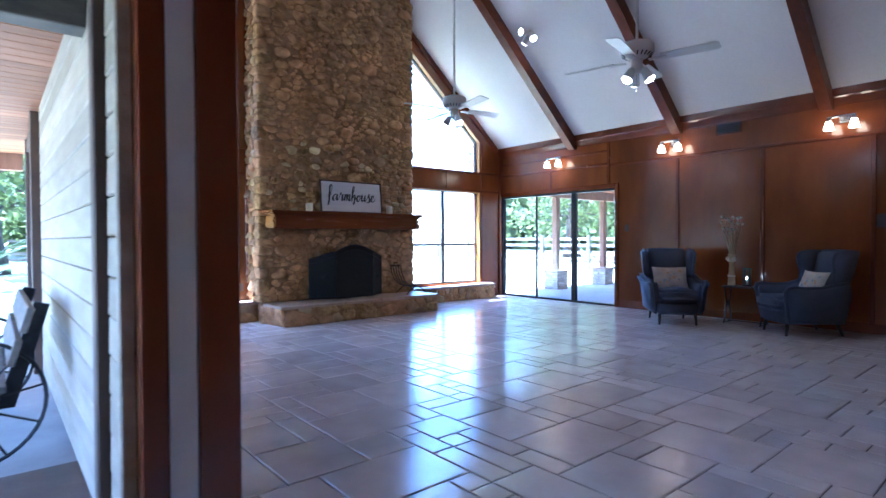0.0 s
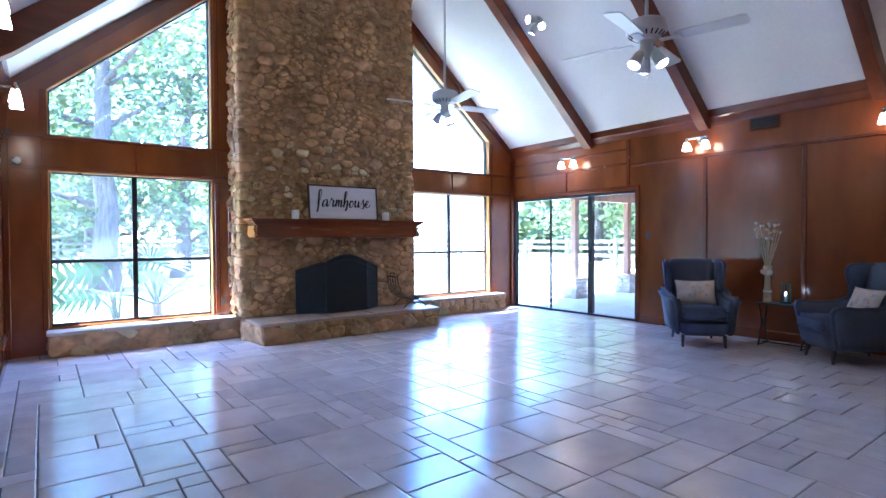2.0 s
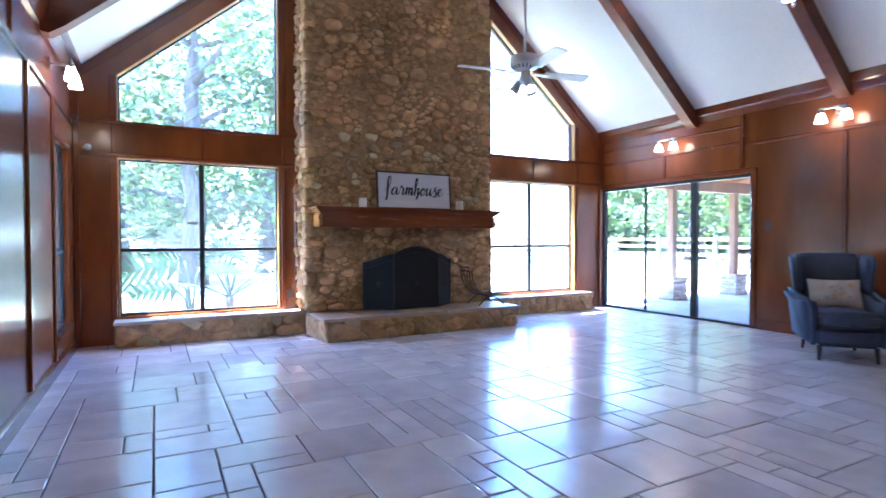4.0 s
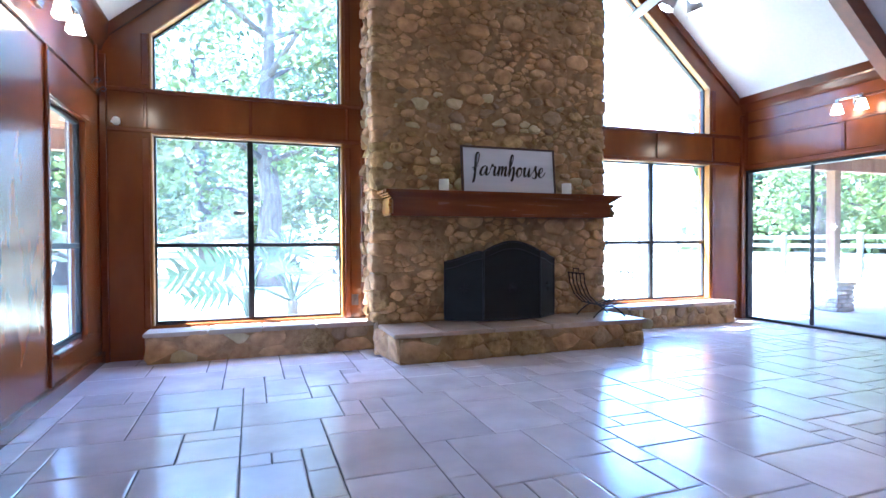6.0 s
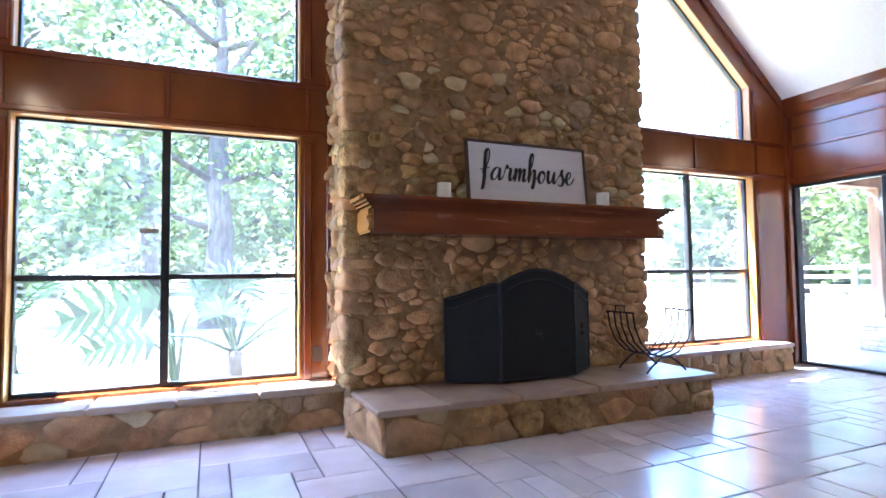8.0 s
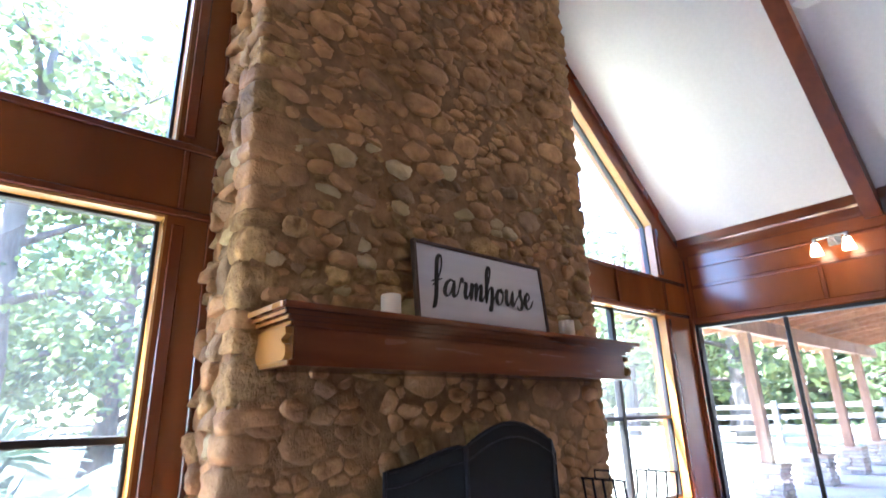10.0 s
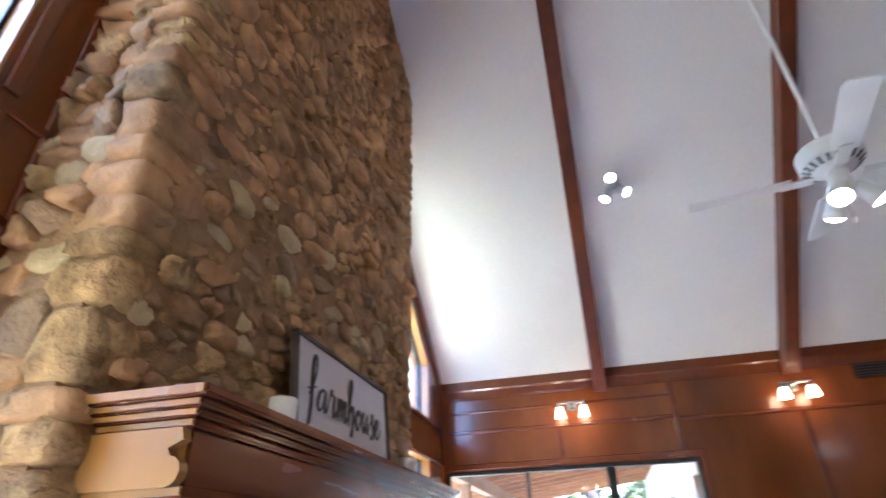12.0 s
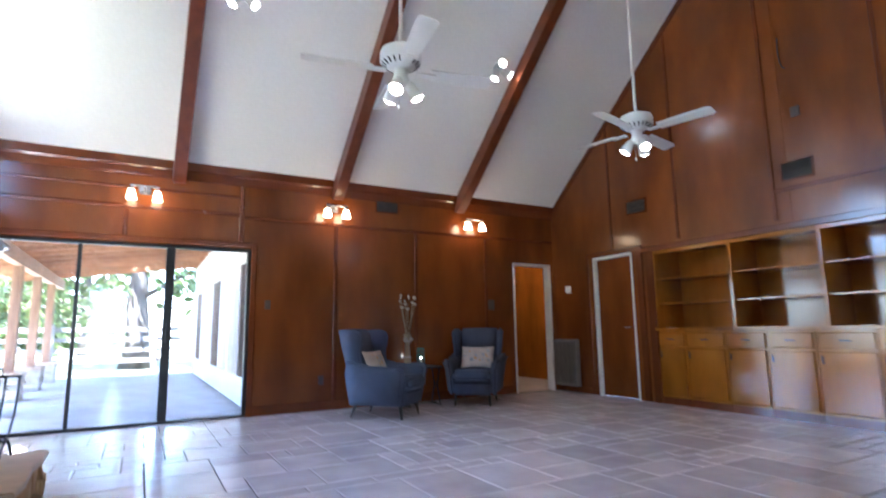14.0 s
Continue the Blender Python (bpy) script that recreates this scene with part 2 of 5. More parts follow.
def box(bm, x0, x1, y0, y1, z0, z1, bevel=0.0, seg=1):
    vs = [bm.verts.new((x, y, z)) for z in (z0, z1) for y in (y0, y1) for x in (x0, x1)]
    fs = [bm.faces.new([vs[i] for i in f]) for f in ((0, 2, 3, 1), (4, 5, 7, 6), (0, 1, 5, 4), (2, 6, 7, 3), (0, 4, 6, 2), (1, 3, 7, 5))]
    if bevel:
        es = list({e for f in fs for e in f.edges})
        bmesh.ops.bevel(bm, geom=es, offset=bevel, segments=seg, affect="EDGES", clamp_overlap=True)
    return bm


def boxed(*a, **k):
    return box(bmesh.new(), *a, **k)


def prism(bm, pts, axis, a, b):
    """A polygon drawn across the given axis, pushed from a to b along it. axis 'y': (x, z); 'x': (y, z); 'z': (x, y)."""
    def put(u, v, w):
        return {"y": (u, w, v), "x": (w, u, v), "z": (u, v, w)}[axis]
    lo, hi = [bm.verts.new(put(u, v, a)) for u, v in pts], [bm.verts.new(put(u, v, b)) for u, v in pts]
    bm.faces.new(lo)
    bm.faces.new(hi[::-1])
    for i in range(len(pts)):
        j = (i + 1) % len(pts)
        bm.faces.new((lo[i], hi[i], hi[j], lo[j]))
    return bm


def tube(bm, pts, radii, seg=8, caps=True):
    """A round rod along the points, with one radius or one for each point."""
    pts = [Vector(p) for p in pts]
    radii = [radii] * len(pts) if isinstance(radii, (int, float)) else radii
    rings = []
    up = Vector((0.13, 0.27, 1)).normalized()
    for i, p in enumerate(pts):
        d = (pts[min(i + 1, len(pts) - 1)] - pts[max(i - 1, 0)]).normalized()
        s = d.cross(up)
        if s.length < 0.1:
            s = d.cross(Vector((1, 0, 0)))
        s.normalize()
        u = s.cross(d)
        rings.append([bm.verts.new(p + (s * math.cos(k * math.tau / seg) + u * math.sin(k * math.tau / seg)) * radii[i]) for k in range(seg)])
    for a, b in zip(rings, rings[1:]):
        for k in range(seg):
            bm.faces.new((a[k], a[(k + 1) % seg], b[(k + 1) % seg], b[k]))
    if caps:
        bm.faces.new(rings[0][::-1])
        bm.faces.new(rings[-1])
    return bm


def lathe(bm, prof, seg=20, x=0, y=0, z=0, tilt=None):
    """A profile of (radius, height) turned round the z axis."""
    m = tilt or Matrix.Identity(4)
    rings = [[bm.verts.new(m @ Vector((x + r * math.cos(k * math.tau / seg), y + r * math.sin(k * math.tau / seg), z + h))) for k in range(seg)] for r, h in prof]
    for a, b in zip(rings, rings[1:]):
        for k in range(seg):
            bm.faces.new((a[k], a[(k + 1) % seg], b[(k + 1) % seg], b[k]))
    bm.faces.new(rings[0][::-1])
    bm.faces.new(rings[-1])
    return bm


def soft_box(x0, x1, y0, y1, z0, z1, r, seg=4, shape=None):
    """A cushioned block: rounded edges, then an optional bend of each point."""
    bm = boxed(x0, x1, y0, y1, z0, z1)
    bmesh.ops.subdivide_edges(bm, edges=bm.edges[:], cuts=3, use_grid_fill=True)
    hard = [e for e in bm.edges if len(e.link_faces) == 2 and e.calc_face_angle(0) > 0.5]
    bmesh.ops.bevel(bm, geom=hard, offset=r, segments=seg, affect="EDGES", clamp_overlap=True)
    if shape:
        for v in bm.verts:
            v.co = Vector(shape(*v.co))
    return bm


RIDGE, SLOPE = 6.317, 0.857
def roof(x):
    return RIDGE - SLOPE * abs(x)


# the room's faces
WEST, EAST, NORTH, SOUTH = -3.84, 3.905, 8.97, 1.33
WT = 0.14

# ---- the large structure ----
ground = fixture("ground", boxed(-300, 300, -300, 300, -0.6, -0.1), LAWN, "sunlit dry lawn reaching out under the trees")
bm = boxed(WEST, EAST + 0.14, 0.1, 9.1, -0.3, -0.007)
floor = fixture("floor", bm, GROUT, "dark recessed grout bed under the mixed-size floor tiles")

# ceiling: two sloping plaster sheets
bm = bmesh.new()
for s in (-1, 1):
    # Runs on past the north wall as an added, unseen overhang that shades the windows.
    prism(bm, [(0, RIDGE), (s * 4.3, roof(4.3)), (s * 4.3, roof(4.3) + 0.16), (0, RIDGE + 0.16)], "y", 0.0, 9.55)
fixture("ceiling", bm, CEIL, "steep white plaster cathedral ceiling between dark stained beams")


def gable_pieces(bm, cols, y0, y1):
    """cols: (x0, x1, [(lower, upper), ...]); a height of None stands for the roof line."""
    for x0, x1, spans in cols:
        for lo, hi in spans:
            a = [lo(x0), lo(x1)] if callable(lo) else [lo, lo]
            b = [hi(x0), hi(x1)] if callable(hi) else [hi, hi]
            prism(bm, [(x0, a[0]), (x1, a[1]), (x1, b[1]), (x0, b[0])], "y", y0, y1)
    return bm


def top(x):
    return roof(x) + 0.03


def slant(x):
    return roof(x) - 0.34


WL, WR, XR0, XR1 = -3.43, -1.65, 1.58, 3.31
ZS, ZT, ZU = 0.31, 2.115, 2.51
open_col = [(0, ZS), (ZT, ZU), (slant, top)]
wall_north = fixture("wall_north", gable_pieces(bmesh.new(), [
    (-3.98, WL, [(0, top)]), (WL, WR, open_col), (WR, -0.001, [(0, top)]), (0.001, XR0, [(0, top)]),
    (XR0, XR1, open_col), (XR1, 4.05, [(0, top)])], NORTH, NORTH + 0.2), PANEL, "varnished wood gable wall with tall windows beside the chimney", "wall")
# east wall with the sliding door and one doorway
bm = bmesh.new()
for y0, y1, z0, z1 in ((8.945, 9.17, 0, 3.0), (6.24, 8.945, 2.045, 3.0), (2.18, 6.24, 0, 3.0), (1.40, 2.18, 2.06, 3.0), (1.19, 1.40, 0, 3.0)):
    box(bm, EAST, EAST + WT, y0, y1, z0, z1)
wall_east = fixture("wall_east", bm, PANEL, "varnished plywood wall with battens, sliding door and sconces", "wall")
bm = bmesh.new()
for y0, y1, z0, z1 in ((8.50, 8.968, 0, 3.05), (7.68, 8.50, 0, 0.33), (7.68, 8.50, 2.09, 3.05), (2.98, 7.68, 0, 3.05), (0.5, 2.98, 2.1, 3.05), (0.1, 0.5, 0, 3.05)):
    box(bm, WEST - 0.11, WEST, y0, y1, z0, z1)
wall_west = fixture("wall_west", bm, PANEL, "glossy varnished plywood wall with battens and one narrow window", "wall")
# south wall: doorway, built-in bookcase niche
BX0, BX1, BTOP = -1.17, 1.86, 2.02
wall_south = fixture("wall_south", gable_pieces(bmesh.new(), [
    (-1.25, BX0, [(0, top)]), (BX0, -0.001, [(BTOP, top)]), (0.001, BX1, [(BTOP, top)]), (BX1, 2.21, [(0, top)]),
    (2.21, 2.97, [(2.06, top)]), (2.97, 4.045, [(0, top)])], SOUTH - 0.14, SOUTH), PANEL, "tall varnished wood gable wall over the bookcase", "wall")
bm = gable_pieces(bmesh.new(), [(-4.0, -1.25, [(0, top)])], 0.06, 0.2)
box(bm, -1.25, -1.13, 0.2, SOUTH - 0.14, 0, 5.2)
fixture("wall_south_alcove", bm, PANEL, "plain varnished wood wall of the entry alcove", "wall")
bm = boxed(BX0 - 0.1, BX1 + 0.1, 0.74, 0.8, 0, 2.2)
box(bm, BX0 - 0.1, BX1 + 0.1, 0.8, SOUTH - 0.14, BTOP, 2.2)
fixture("wall_bookcase_back", bm, PANEL, "wood backing behind the built-in bookcase", "wall")


def trims(parent, bars, material=TRIM, name="batten"):
    for b in bars:
        part(name, boxed(*b, bevel=0.006), material, parent)


# battens, rails and crown of the east wall
E0 = EAST - 0.02
trims(wall_east, [(E0, EAST + 0.002, y - 0.025, y + 0.025, 0.12, 2.42) for y in (5.145, 3.935, 2.71)])
trims(wall_east, [(E0, EAST + 0.002, 6.345, 6.40, 2.13, 2.86), (E0, EAST + 0.002, 7.60, 7.645, 2.12, 2.45), (E0, EAST + 0.002, 8.89, 8.94, 2.12, 2.86)])
trims(wall_east, [(E0, EAST + 0.002, 1.34, 6.34, 2.42, 2.46), (E0, EAST + 0.002, 6.40, 8.89, 2.45, 2.49), (E0, EAST + 0.002, 6.40, 8.89, 2.68, 2.71)], name="rail")
trims(wall_east, [(E0 - 0.005, EAST + 0.002, 6.17, 6.24, 0, 2.12), (E0 - 0.005, EAST + 0.002, 6.24, 8.945, 2.06, 2.12)], name="door_casing")
trims(wall_east, [(E0, EAST + 0.002, y0, y1, 0, 0.12) for y0, y1 in ((2.25, 6.17), (1.34, 1.38))], name="baseboard")
for xs, wall, y0 in ((1, wall_east, SOUTH), (-1, wall_west, 0.2)):
    bm = bmesh.new()
    w = EAST if xs > 0 else -WEST
    prism(bm, [(xs * (w + 0.002), 2.84), (xs * (w - 0.022), 2.84), (xs * (w - 0.03), 2.87), (xs * (w - 0.055), 2.93), (xs * (w - 0.075), 2.95), (xs * (w - 0.09), roof(w - 0.09) - 0.002), (xs * (w + 0.002), roof(w))], "y", y0 + 0.001, NORTH - 0.001)
    part("crown_moulding", bm, TRIM, wall)
# west wall battens
W1 = WEST + 0.02
trims(wall_west, [(WEST - 0.002, W1, y - 0.025, y + 0.025, 0.12, 2.42) for y in (4.25, 5.45, 6.55, 7.60)])
trims(wall_west, [(WEST - 0.002, W1, y - 0.025, y + 0.025, 2.46, 2.84) for y in (4.25, 6.1, 8.85)])
trims(wall_west, [(WEST - 0.002, W1, 3.1, 8.95, 2.42, 2.46), (WEST - 0.002, W1, 7.63, 8.55, 2.1, 2.15)], name="rail")
trims(wall_west, [(WEST - 0.002, W1 + 0.01, 3.1, 8.95, 0, 0.11)], name="baseboard")
trims(wall_west, [(WEST - 0.05, WEST + 0.05, 7.63, 8.55, 0.30, 0.335)], name="window_sill")
# north wall trim
N0 = NORTH - 0.02
trims(wall_north, [(x - 0.03, x + 0.03, N0, NORTH + 0.002, 0.29, 2.07) for x in (-3.47, -1.60, 3.36)], name="window_casing")
trims(wall_north, [(x - 0.03, x + 0.03, N0, NORTH + 0.002, 2.56, z) for x, z in ((-3.47, 3.03), (-1.60, 4.55), (3.36, 3.1))], name="window_casing")
trims(wall_north, [(-3.82, -1.42, N0, NORTH + 0.002, ZT + 0.0, ZT + 0.04), (-3.82, -1.42, N0, NORTH + 0.002, ZU - 0.03, ZU + 0.012), (1.3, 3.88, N0, NORTH + 0.002, ZT, ZT + 0.04), (1.3, 3.88, N0, NORTH + 0.002, ZU - 0.03, ZU + 0.012)], name="rail")
trims(wall_north, [(x - 0.015, x + 0.015, N0, NORTH + 0.002, ZT + 0.04, ZU - 0.03) for x in (-3.47, -2.55, -1.60, 2.42, 3.36)])
trims(wall_north, [(-3.838, -3.78, N0 - 0.02, NORTH + 0.002, 0, 2.8), (3.84, 3.9, N0 - 0.02, NORTH + 0.002, 0, 2.8), (-1.46, -1.41, N0, NORTH + 0.002, 0.3, 5.0)], name="corner_trim")
for s in (-1, 1):
    bm = prism(bmesh.new(), [(s * 3.8, roof(3.8) - 0.002), (s * 1.0, roof(1.0) - 0.002), (s * 1.0, roof(1.0) - 0.12), (s * 3.8, roof(3.8) - 0.12)], "y", N0 - 0.01, NORTH + 0.002)
    part("rake_trim", bm, TRIM, wall_north)
    if s < 0:
        continue
    bm = prism(bmesh.new(), [(3.8, roof(3.8) - 0.002), (0.1, roof(0.1) - 0.002), (0.1, roof(0.1) - 0.09), (3.8, roof(3.8) - 0.09)], "y", SOUTH - 0.002, SOUTH + 0.025)
    part("rake_trim", bm, TRIM, wall_south)
# south wall battens
S1 = SOUTH + 0.018
trims(wall_south, [(x - 0.02, x + 0.02, SOUTH - 0.002, S1, z0, roof(x) - 0.1) for x, z0 in ((2.56, 2.14), (1.42, 2.14), (0.17, 2.14), (-0.93, 2.14))])
trims(wall_south, [(-1.24, 0.15, SOUTH - 0.002, S1 + 0.01, 2.44, 2.48), (-1.24, 2.03, SOUTH - 0.002, S1 + 0.012, 2.02, 2.09)], name="rail")
trims(wall_south, [(2.02, 2.12, SOUTH - 0.002, S1 + 0.01, 0, 2.14), (1.83, 1.95, SOUTH - 0.002, S1 + 0.02, 0, 2.02), (3.05, 3.11, SOUTH - 0.002, S1, 0, 2.14), (2.12, 3.05, SOUTH - 0.002, S1, 2.08, 2.14)], name="door_casing")
trims(wall_south, [(3.11, 3.9, SOUTH - 0.002, S1, 0, 0.1)], name="baseboard")

# beams under the slopes, one ridge beam
for i, y in enumerate((7.10, 5.14, 3.19)):
    for s in (-1, 1):
        w = EAST if s > 0 else -WEST
        b = thing("ceiling_beam", "dark stained solid wood beam following the white ceiling slope", "beam", group="ceiling beams")
        b["kind"] = "structure"
        bm = prism(bmesh.new(), [(s * 0.08, roof(0.08) - 0.003), (s * (w - 0.012), roof(w - 0.012) - 0.003), (s * (w - 0.012), 2.80), (s * (w - 0.07), 2.79), (s * (w - 0.17), 2.86), (s * 0.08, roof(0.08) - 0.22)], "y", y - 0.07, y + 0.07)
        part("beam_body", bm, BEAM, b)
bm = prism(bmesh.new(), [(-0.075, RIDGE - 0.28), (0.075, RIDGE - 0.28), (0.075, roof(0.075) - 0.004), (0, RIDGE - 0.004), (-0.075, roof(0.075) - 0.004)], "y", 0.2, NORTH - 0.3)
fixture("ridge_beam", bm, BEAM, "dark stained ridge beam at the top of the ceiling", "beam")


# ---- windows and glazed door ----
def window(name, frames, panes, label):
    w = thing(name, label, "window")
    w["kind"] = "structure"
    for f in frames:
        part("window_frame", boxed(*f, bevel=0.004), ALU, w)
    for k, q in enumerate(panes):
        p = part("pane", q, HAZY if name == "window_1" and k == 1 else VEILED, w)
        p.visible_shadow = False
    return w


def pane_xz(pts, y):
    bm = bmesh.new()
    prism(bm, pts, "y", y - 0.003, y + 0.003)
    return bm


YF = NORTH + 0.09
for i, (a, b, m) in enumerate(((WL, WR, -2.557), (XR0, XR1, 2.41))):
    w = 0.028
    fr = [(a, a + w, YF, YF + 0.05, ZS, ZT), (b - w, b, YF, YF + 0.05, ZS, ZT), (a + w, b - w, YF, YF + 0.05, ZS, ZS + w), (a + w, b - w, YF, YF + 0.05, ZT - w, ZT),
          (m - 0.028, m + 0.028, YF - 0.006, YF + 0.05, ZS + w, ZT - w), (a + w, m - 0.028, YF - 0.004, YF + 0.04, 1.045, 1.085), (m + 0.028, b - w, YF - 0.004, YF + 0.04, 1.045, 1.085)]
    window("window_%d" % (i * 2 + 1), fr, [pane_xz([(a, z0), (c, z0), (c, z1), (a, z1)], YF + 0.025) for a, c in ((a, m), (m, b)) for z0, z1 in ((ZS, 1.06), (1.06, ZT))],
           "dark aluminium four-pane window above a stone sill")
    up = thing("window_%d" % (i * 2 + 2), "fixed upper window with a slanting top following the roof", "window")
    up["kind"] = "structure"
    for f in ((a, a + w, ZU, slant(a + w)), (b - w, b, ZU, slant(b)), (a + w, b - w, ZU, ZU + w)):
        zt = f[3] - 0.01
        part("window_frame", boxed(f[0], f[1], YF, YF + 0.05, f[2], zt), ALU, up)
    bm = prism(bmesh.new(), [(a, slant(a) - 0.035), (b, slant(b) - 0.035), (b, slant(b)), (a, slant(a))], "y", YF, YF + 0.05)
    part("window_frame", bm, ALU, up)
    p = part("pane", pane_xz([(a, ZU), (b, ZU), (b, slant(b)), (a, slant(a))], YF + 0.025), VEILED, up)
    p.visible_shadow = False
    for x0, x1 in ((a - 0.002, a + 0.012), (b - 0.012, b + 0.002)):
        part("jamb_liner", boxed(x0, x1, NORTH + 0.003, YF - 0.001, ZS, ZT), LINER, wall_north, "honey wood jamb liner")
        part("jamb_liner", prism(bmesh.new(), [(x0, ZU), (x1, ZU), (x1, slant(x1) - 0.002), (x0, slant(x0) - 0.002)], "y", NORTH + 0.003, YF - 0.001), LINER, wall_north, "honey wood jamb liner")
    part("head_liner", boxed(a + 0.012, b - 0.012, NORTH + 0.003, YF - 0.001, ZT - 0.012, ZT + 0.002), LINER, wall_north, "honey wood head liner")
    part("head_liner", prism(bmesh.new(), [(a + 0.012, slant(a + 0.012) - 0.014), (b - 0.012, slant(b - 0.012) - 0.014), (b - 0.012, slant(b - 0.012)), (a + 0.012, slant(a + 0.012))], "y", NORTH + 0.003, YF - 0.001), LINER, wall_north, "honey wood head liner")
# narrow west window
xw = WEST - 0.08
wfr = [(xw, xw + 0.04, 7.68, 7.71, 0.33, 2.09), (xw, xw + 0.04, 8.47, 8.50, 0.33, 2.09), (xw, xw + 0.04, 7.71, 8.47, 0.33, 0.36), (xw, xw + 0.04, 7.71, 8.47, 2.06, 2.09), (xw - 0.002, xw + 0.045, 7.71, 8.47, 1.05, 1.09)]
window("window_5", wfr, [boxed(xw + 0.017, xw + 0.023, 7.69, 8.49, z0, z1) for z0, z1 in ((0.34, 1.07), (1.07, 2.08))], "narrow dark aluminium sash window in the wood wall")
# sliding glass door
xs = EAST + 0.05
sl = [(xs - 0.03, xs + 0.07, 6.24, 6.275, 0, 2.045), (xs - 0.03, xs + 0.07, 8.91, 8.945, 0, 2.045), (xs - 0.03, xs + 0.07, 6.275, 8.91, 2.01, 2.045), (xs - 0.03, xs + 0.07, 6.275, 8.91, 0.0, 0.03),
      (xs, xs + 0.03, 8.015, 8.055, 0.03, 2.01), (xs - 0.02, xs + 0.05, 7.09, 7.185, 0.03, 2.01)]
sd = thing("sliding_door", "three-panel sliding glass door in a dark bronze frame", "sliding door")
sd["kind"] = "structure"
for f in sl:
    part("door_frame", boxed(*f, bevel=0.004), ALU, sd)
for y0, y1 in ((6.275, 7.1), (7.18, 8.02), (8.05, 8.91)):
    p = part("pane", boxed(xs + 0.012, xs + 0.018, y0, y1, 0.03, 2.01), VEILED, sd)
    p.visible_shadow = False
part("door_handle", boxed(xs - 0.055, xs - 0.02, 7.12, 7.15, 0.9, 1.12, bevel=0.008), ALU, sd)

# entry jamb beside the porch
jamb = thing("door_jamb", "deep entry jamb, brown casing with a pale weather strip", "door jamb")
jamb["kind"] = "structure"
for n, x0, x1, m in (("outer_casing", -3.953, -3.872, TRIM), ("weather_strip", -3.872, -3.782, WHITE), ("inner_casing", -3.782, -3.645, TRIM)):
    part(n, boxed(x0, x1, 2.955 if m is WHITE else 2.945, 3.06, 0, 2.6, bevel=0.005), m, jamb)

# rooms beyond the two doorways
bm = boxed(EAST + WT, EAST + 3.0, 0.2, 0.3, 0, 2.6)
box(bm, EAST + 3.0, EAST + 3.1, 0.2, 4.0, 0, 2.6)
box(bm, EAST + WT, EAST + 3.0, 3.9, 4.0, 0, 2.6)
fixture("wall_side_room", bm, CASE, "honey wood walls of the lit room beyond the doorway", "wall")
bm = boxed(EAST + WT, EAST + 3.1, 0.2, 4.0, 2.5, 2.6)
box(bm, 1.95, 3.9, -2.0, 1.19, 2.5, 2.6)
fixture("ceiling_side_rooms", bm, CEIL, "flat white ceiling of the side rooms", "ceiling")
bm = boxed(EAST + WT, EAST + 3.1, 0.2, 4.0, -0.2, -0.004)
box(bm, 1.95, 3.9, -2.0, 1.19, -0.2, -0.004)
fixture("floor_side_rooms", bm, SLABM, "pale floor of the side rooms", "floor")
bm = boxed(1.95, 2.0, -2.0, 1.19, 0, 2.6)
box(bm, 3.85, 3.9, -2.0, 0.2, 0, 2.6)
# Far wall pieced round an added, unseen opening that lets daylight into the passage.
for q in ((2.0, 2.3, 0, 2.6), (3.5, 3.85, 0, 2.6), (2.3, 3.5, 0, 0.8), (2.3, 3.5, 2.1, 2.6)):
    box(bm, q[0], q[1], -2.0, -1.95, q[2], q[3])
fixture("wall_hall", bm, WHITE, "white walls of the passage beyond the doorway", "wall")
for n, fr in (("door_frame_east", [(EAST - 0.012, EAST + WT, 2.15, 2.182, 0, 2.06), (EAST - 0.012, EAST + WT, 1.398, 1.43, 0, 2.06), (EAST - 0.012, EAST + WT, 1.43, 2.15, 2.03, 2.062)]),
              ("door_frame_south", [(2.208, 2.24, SOUTH - 0.14, SOUTH + 0.012, 0, 2.06), (2.94, 2.972, SOUTH - 0.14, SOUTH + 0.012, 0, 2.06), (2.24, 2.94, SOUTH - 0.14, SOUTH + 0.012, 2.03, 2.062)])):
    d = thing(n, "white painted door frame in the wood wall", "door frame")
    d["kind"] = "structure"
    for f in fr:
        part("frame_side", boxed(*f, bevel=0.004), WHITE, d)
dl = thing("door_1", "glossy dark brown interior door closed in its white frame", "door", 2.935, SOUTH - 0.05, 0, 0)
dl["kind"] = "structure"
part("door_leaf", boxed(-0.69, 0, -0.04, 0, 0.01, 2.025, bevel=0.004), PANEL, dl)
part("door_handle", tube(bmesh.new(), [(-0.62, -0.005, 1.0), (-0.62, 0.05, 1.0), (-0.52, 0.05, 1.0)], 0.01), CHROME, dl)
# Glowing pendant added to make the yellow highlights in the side room.
sl2 = thing("pendant_light", "small glowing pendant added for the yellow highlights beyond the doorway", "ceiling lamp", EAST + 1.6, 1.1, 2.5)
part("cord", tube(bmesh.new(), [(0, 0, 0), (0, 0, -0.45)], 0.006), BLACK, sl2)
part("shade", lathe(bmesh.new(), [(0.02, -0.45), (0.1, -0.5), (0.14, -0.58), (0.12, -0.6)], 16), SHADE, sl2, smooth=True)

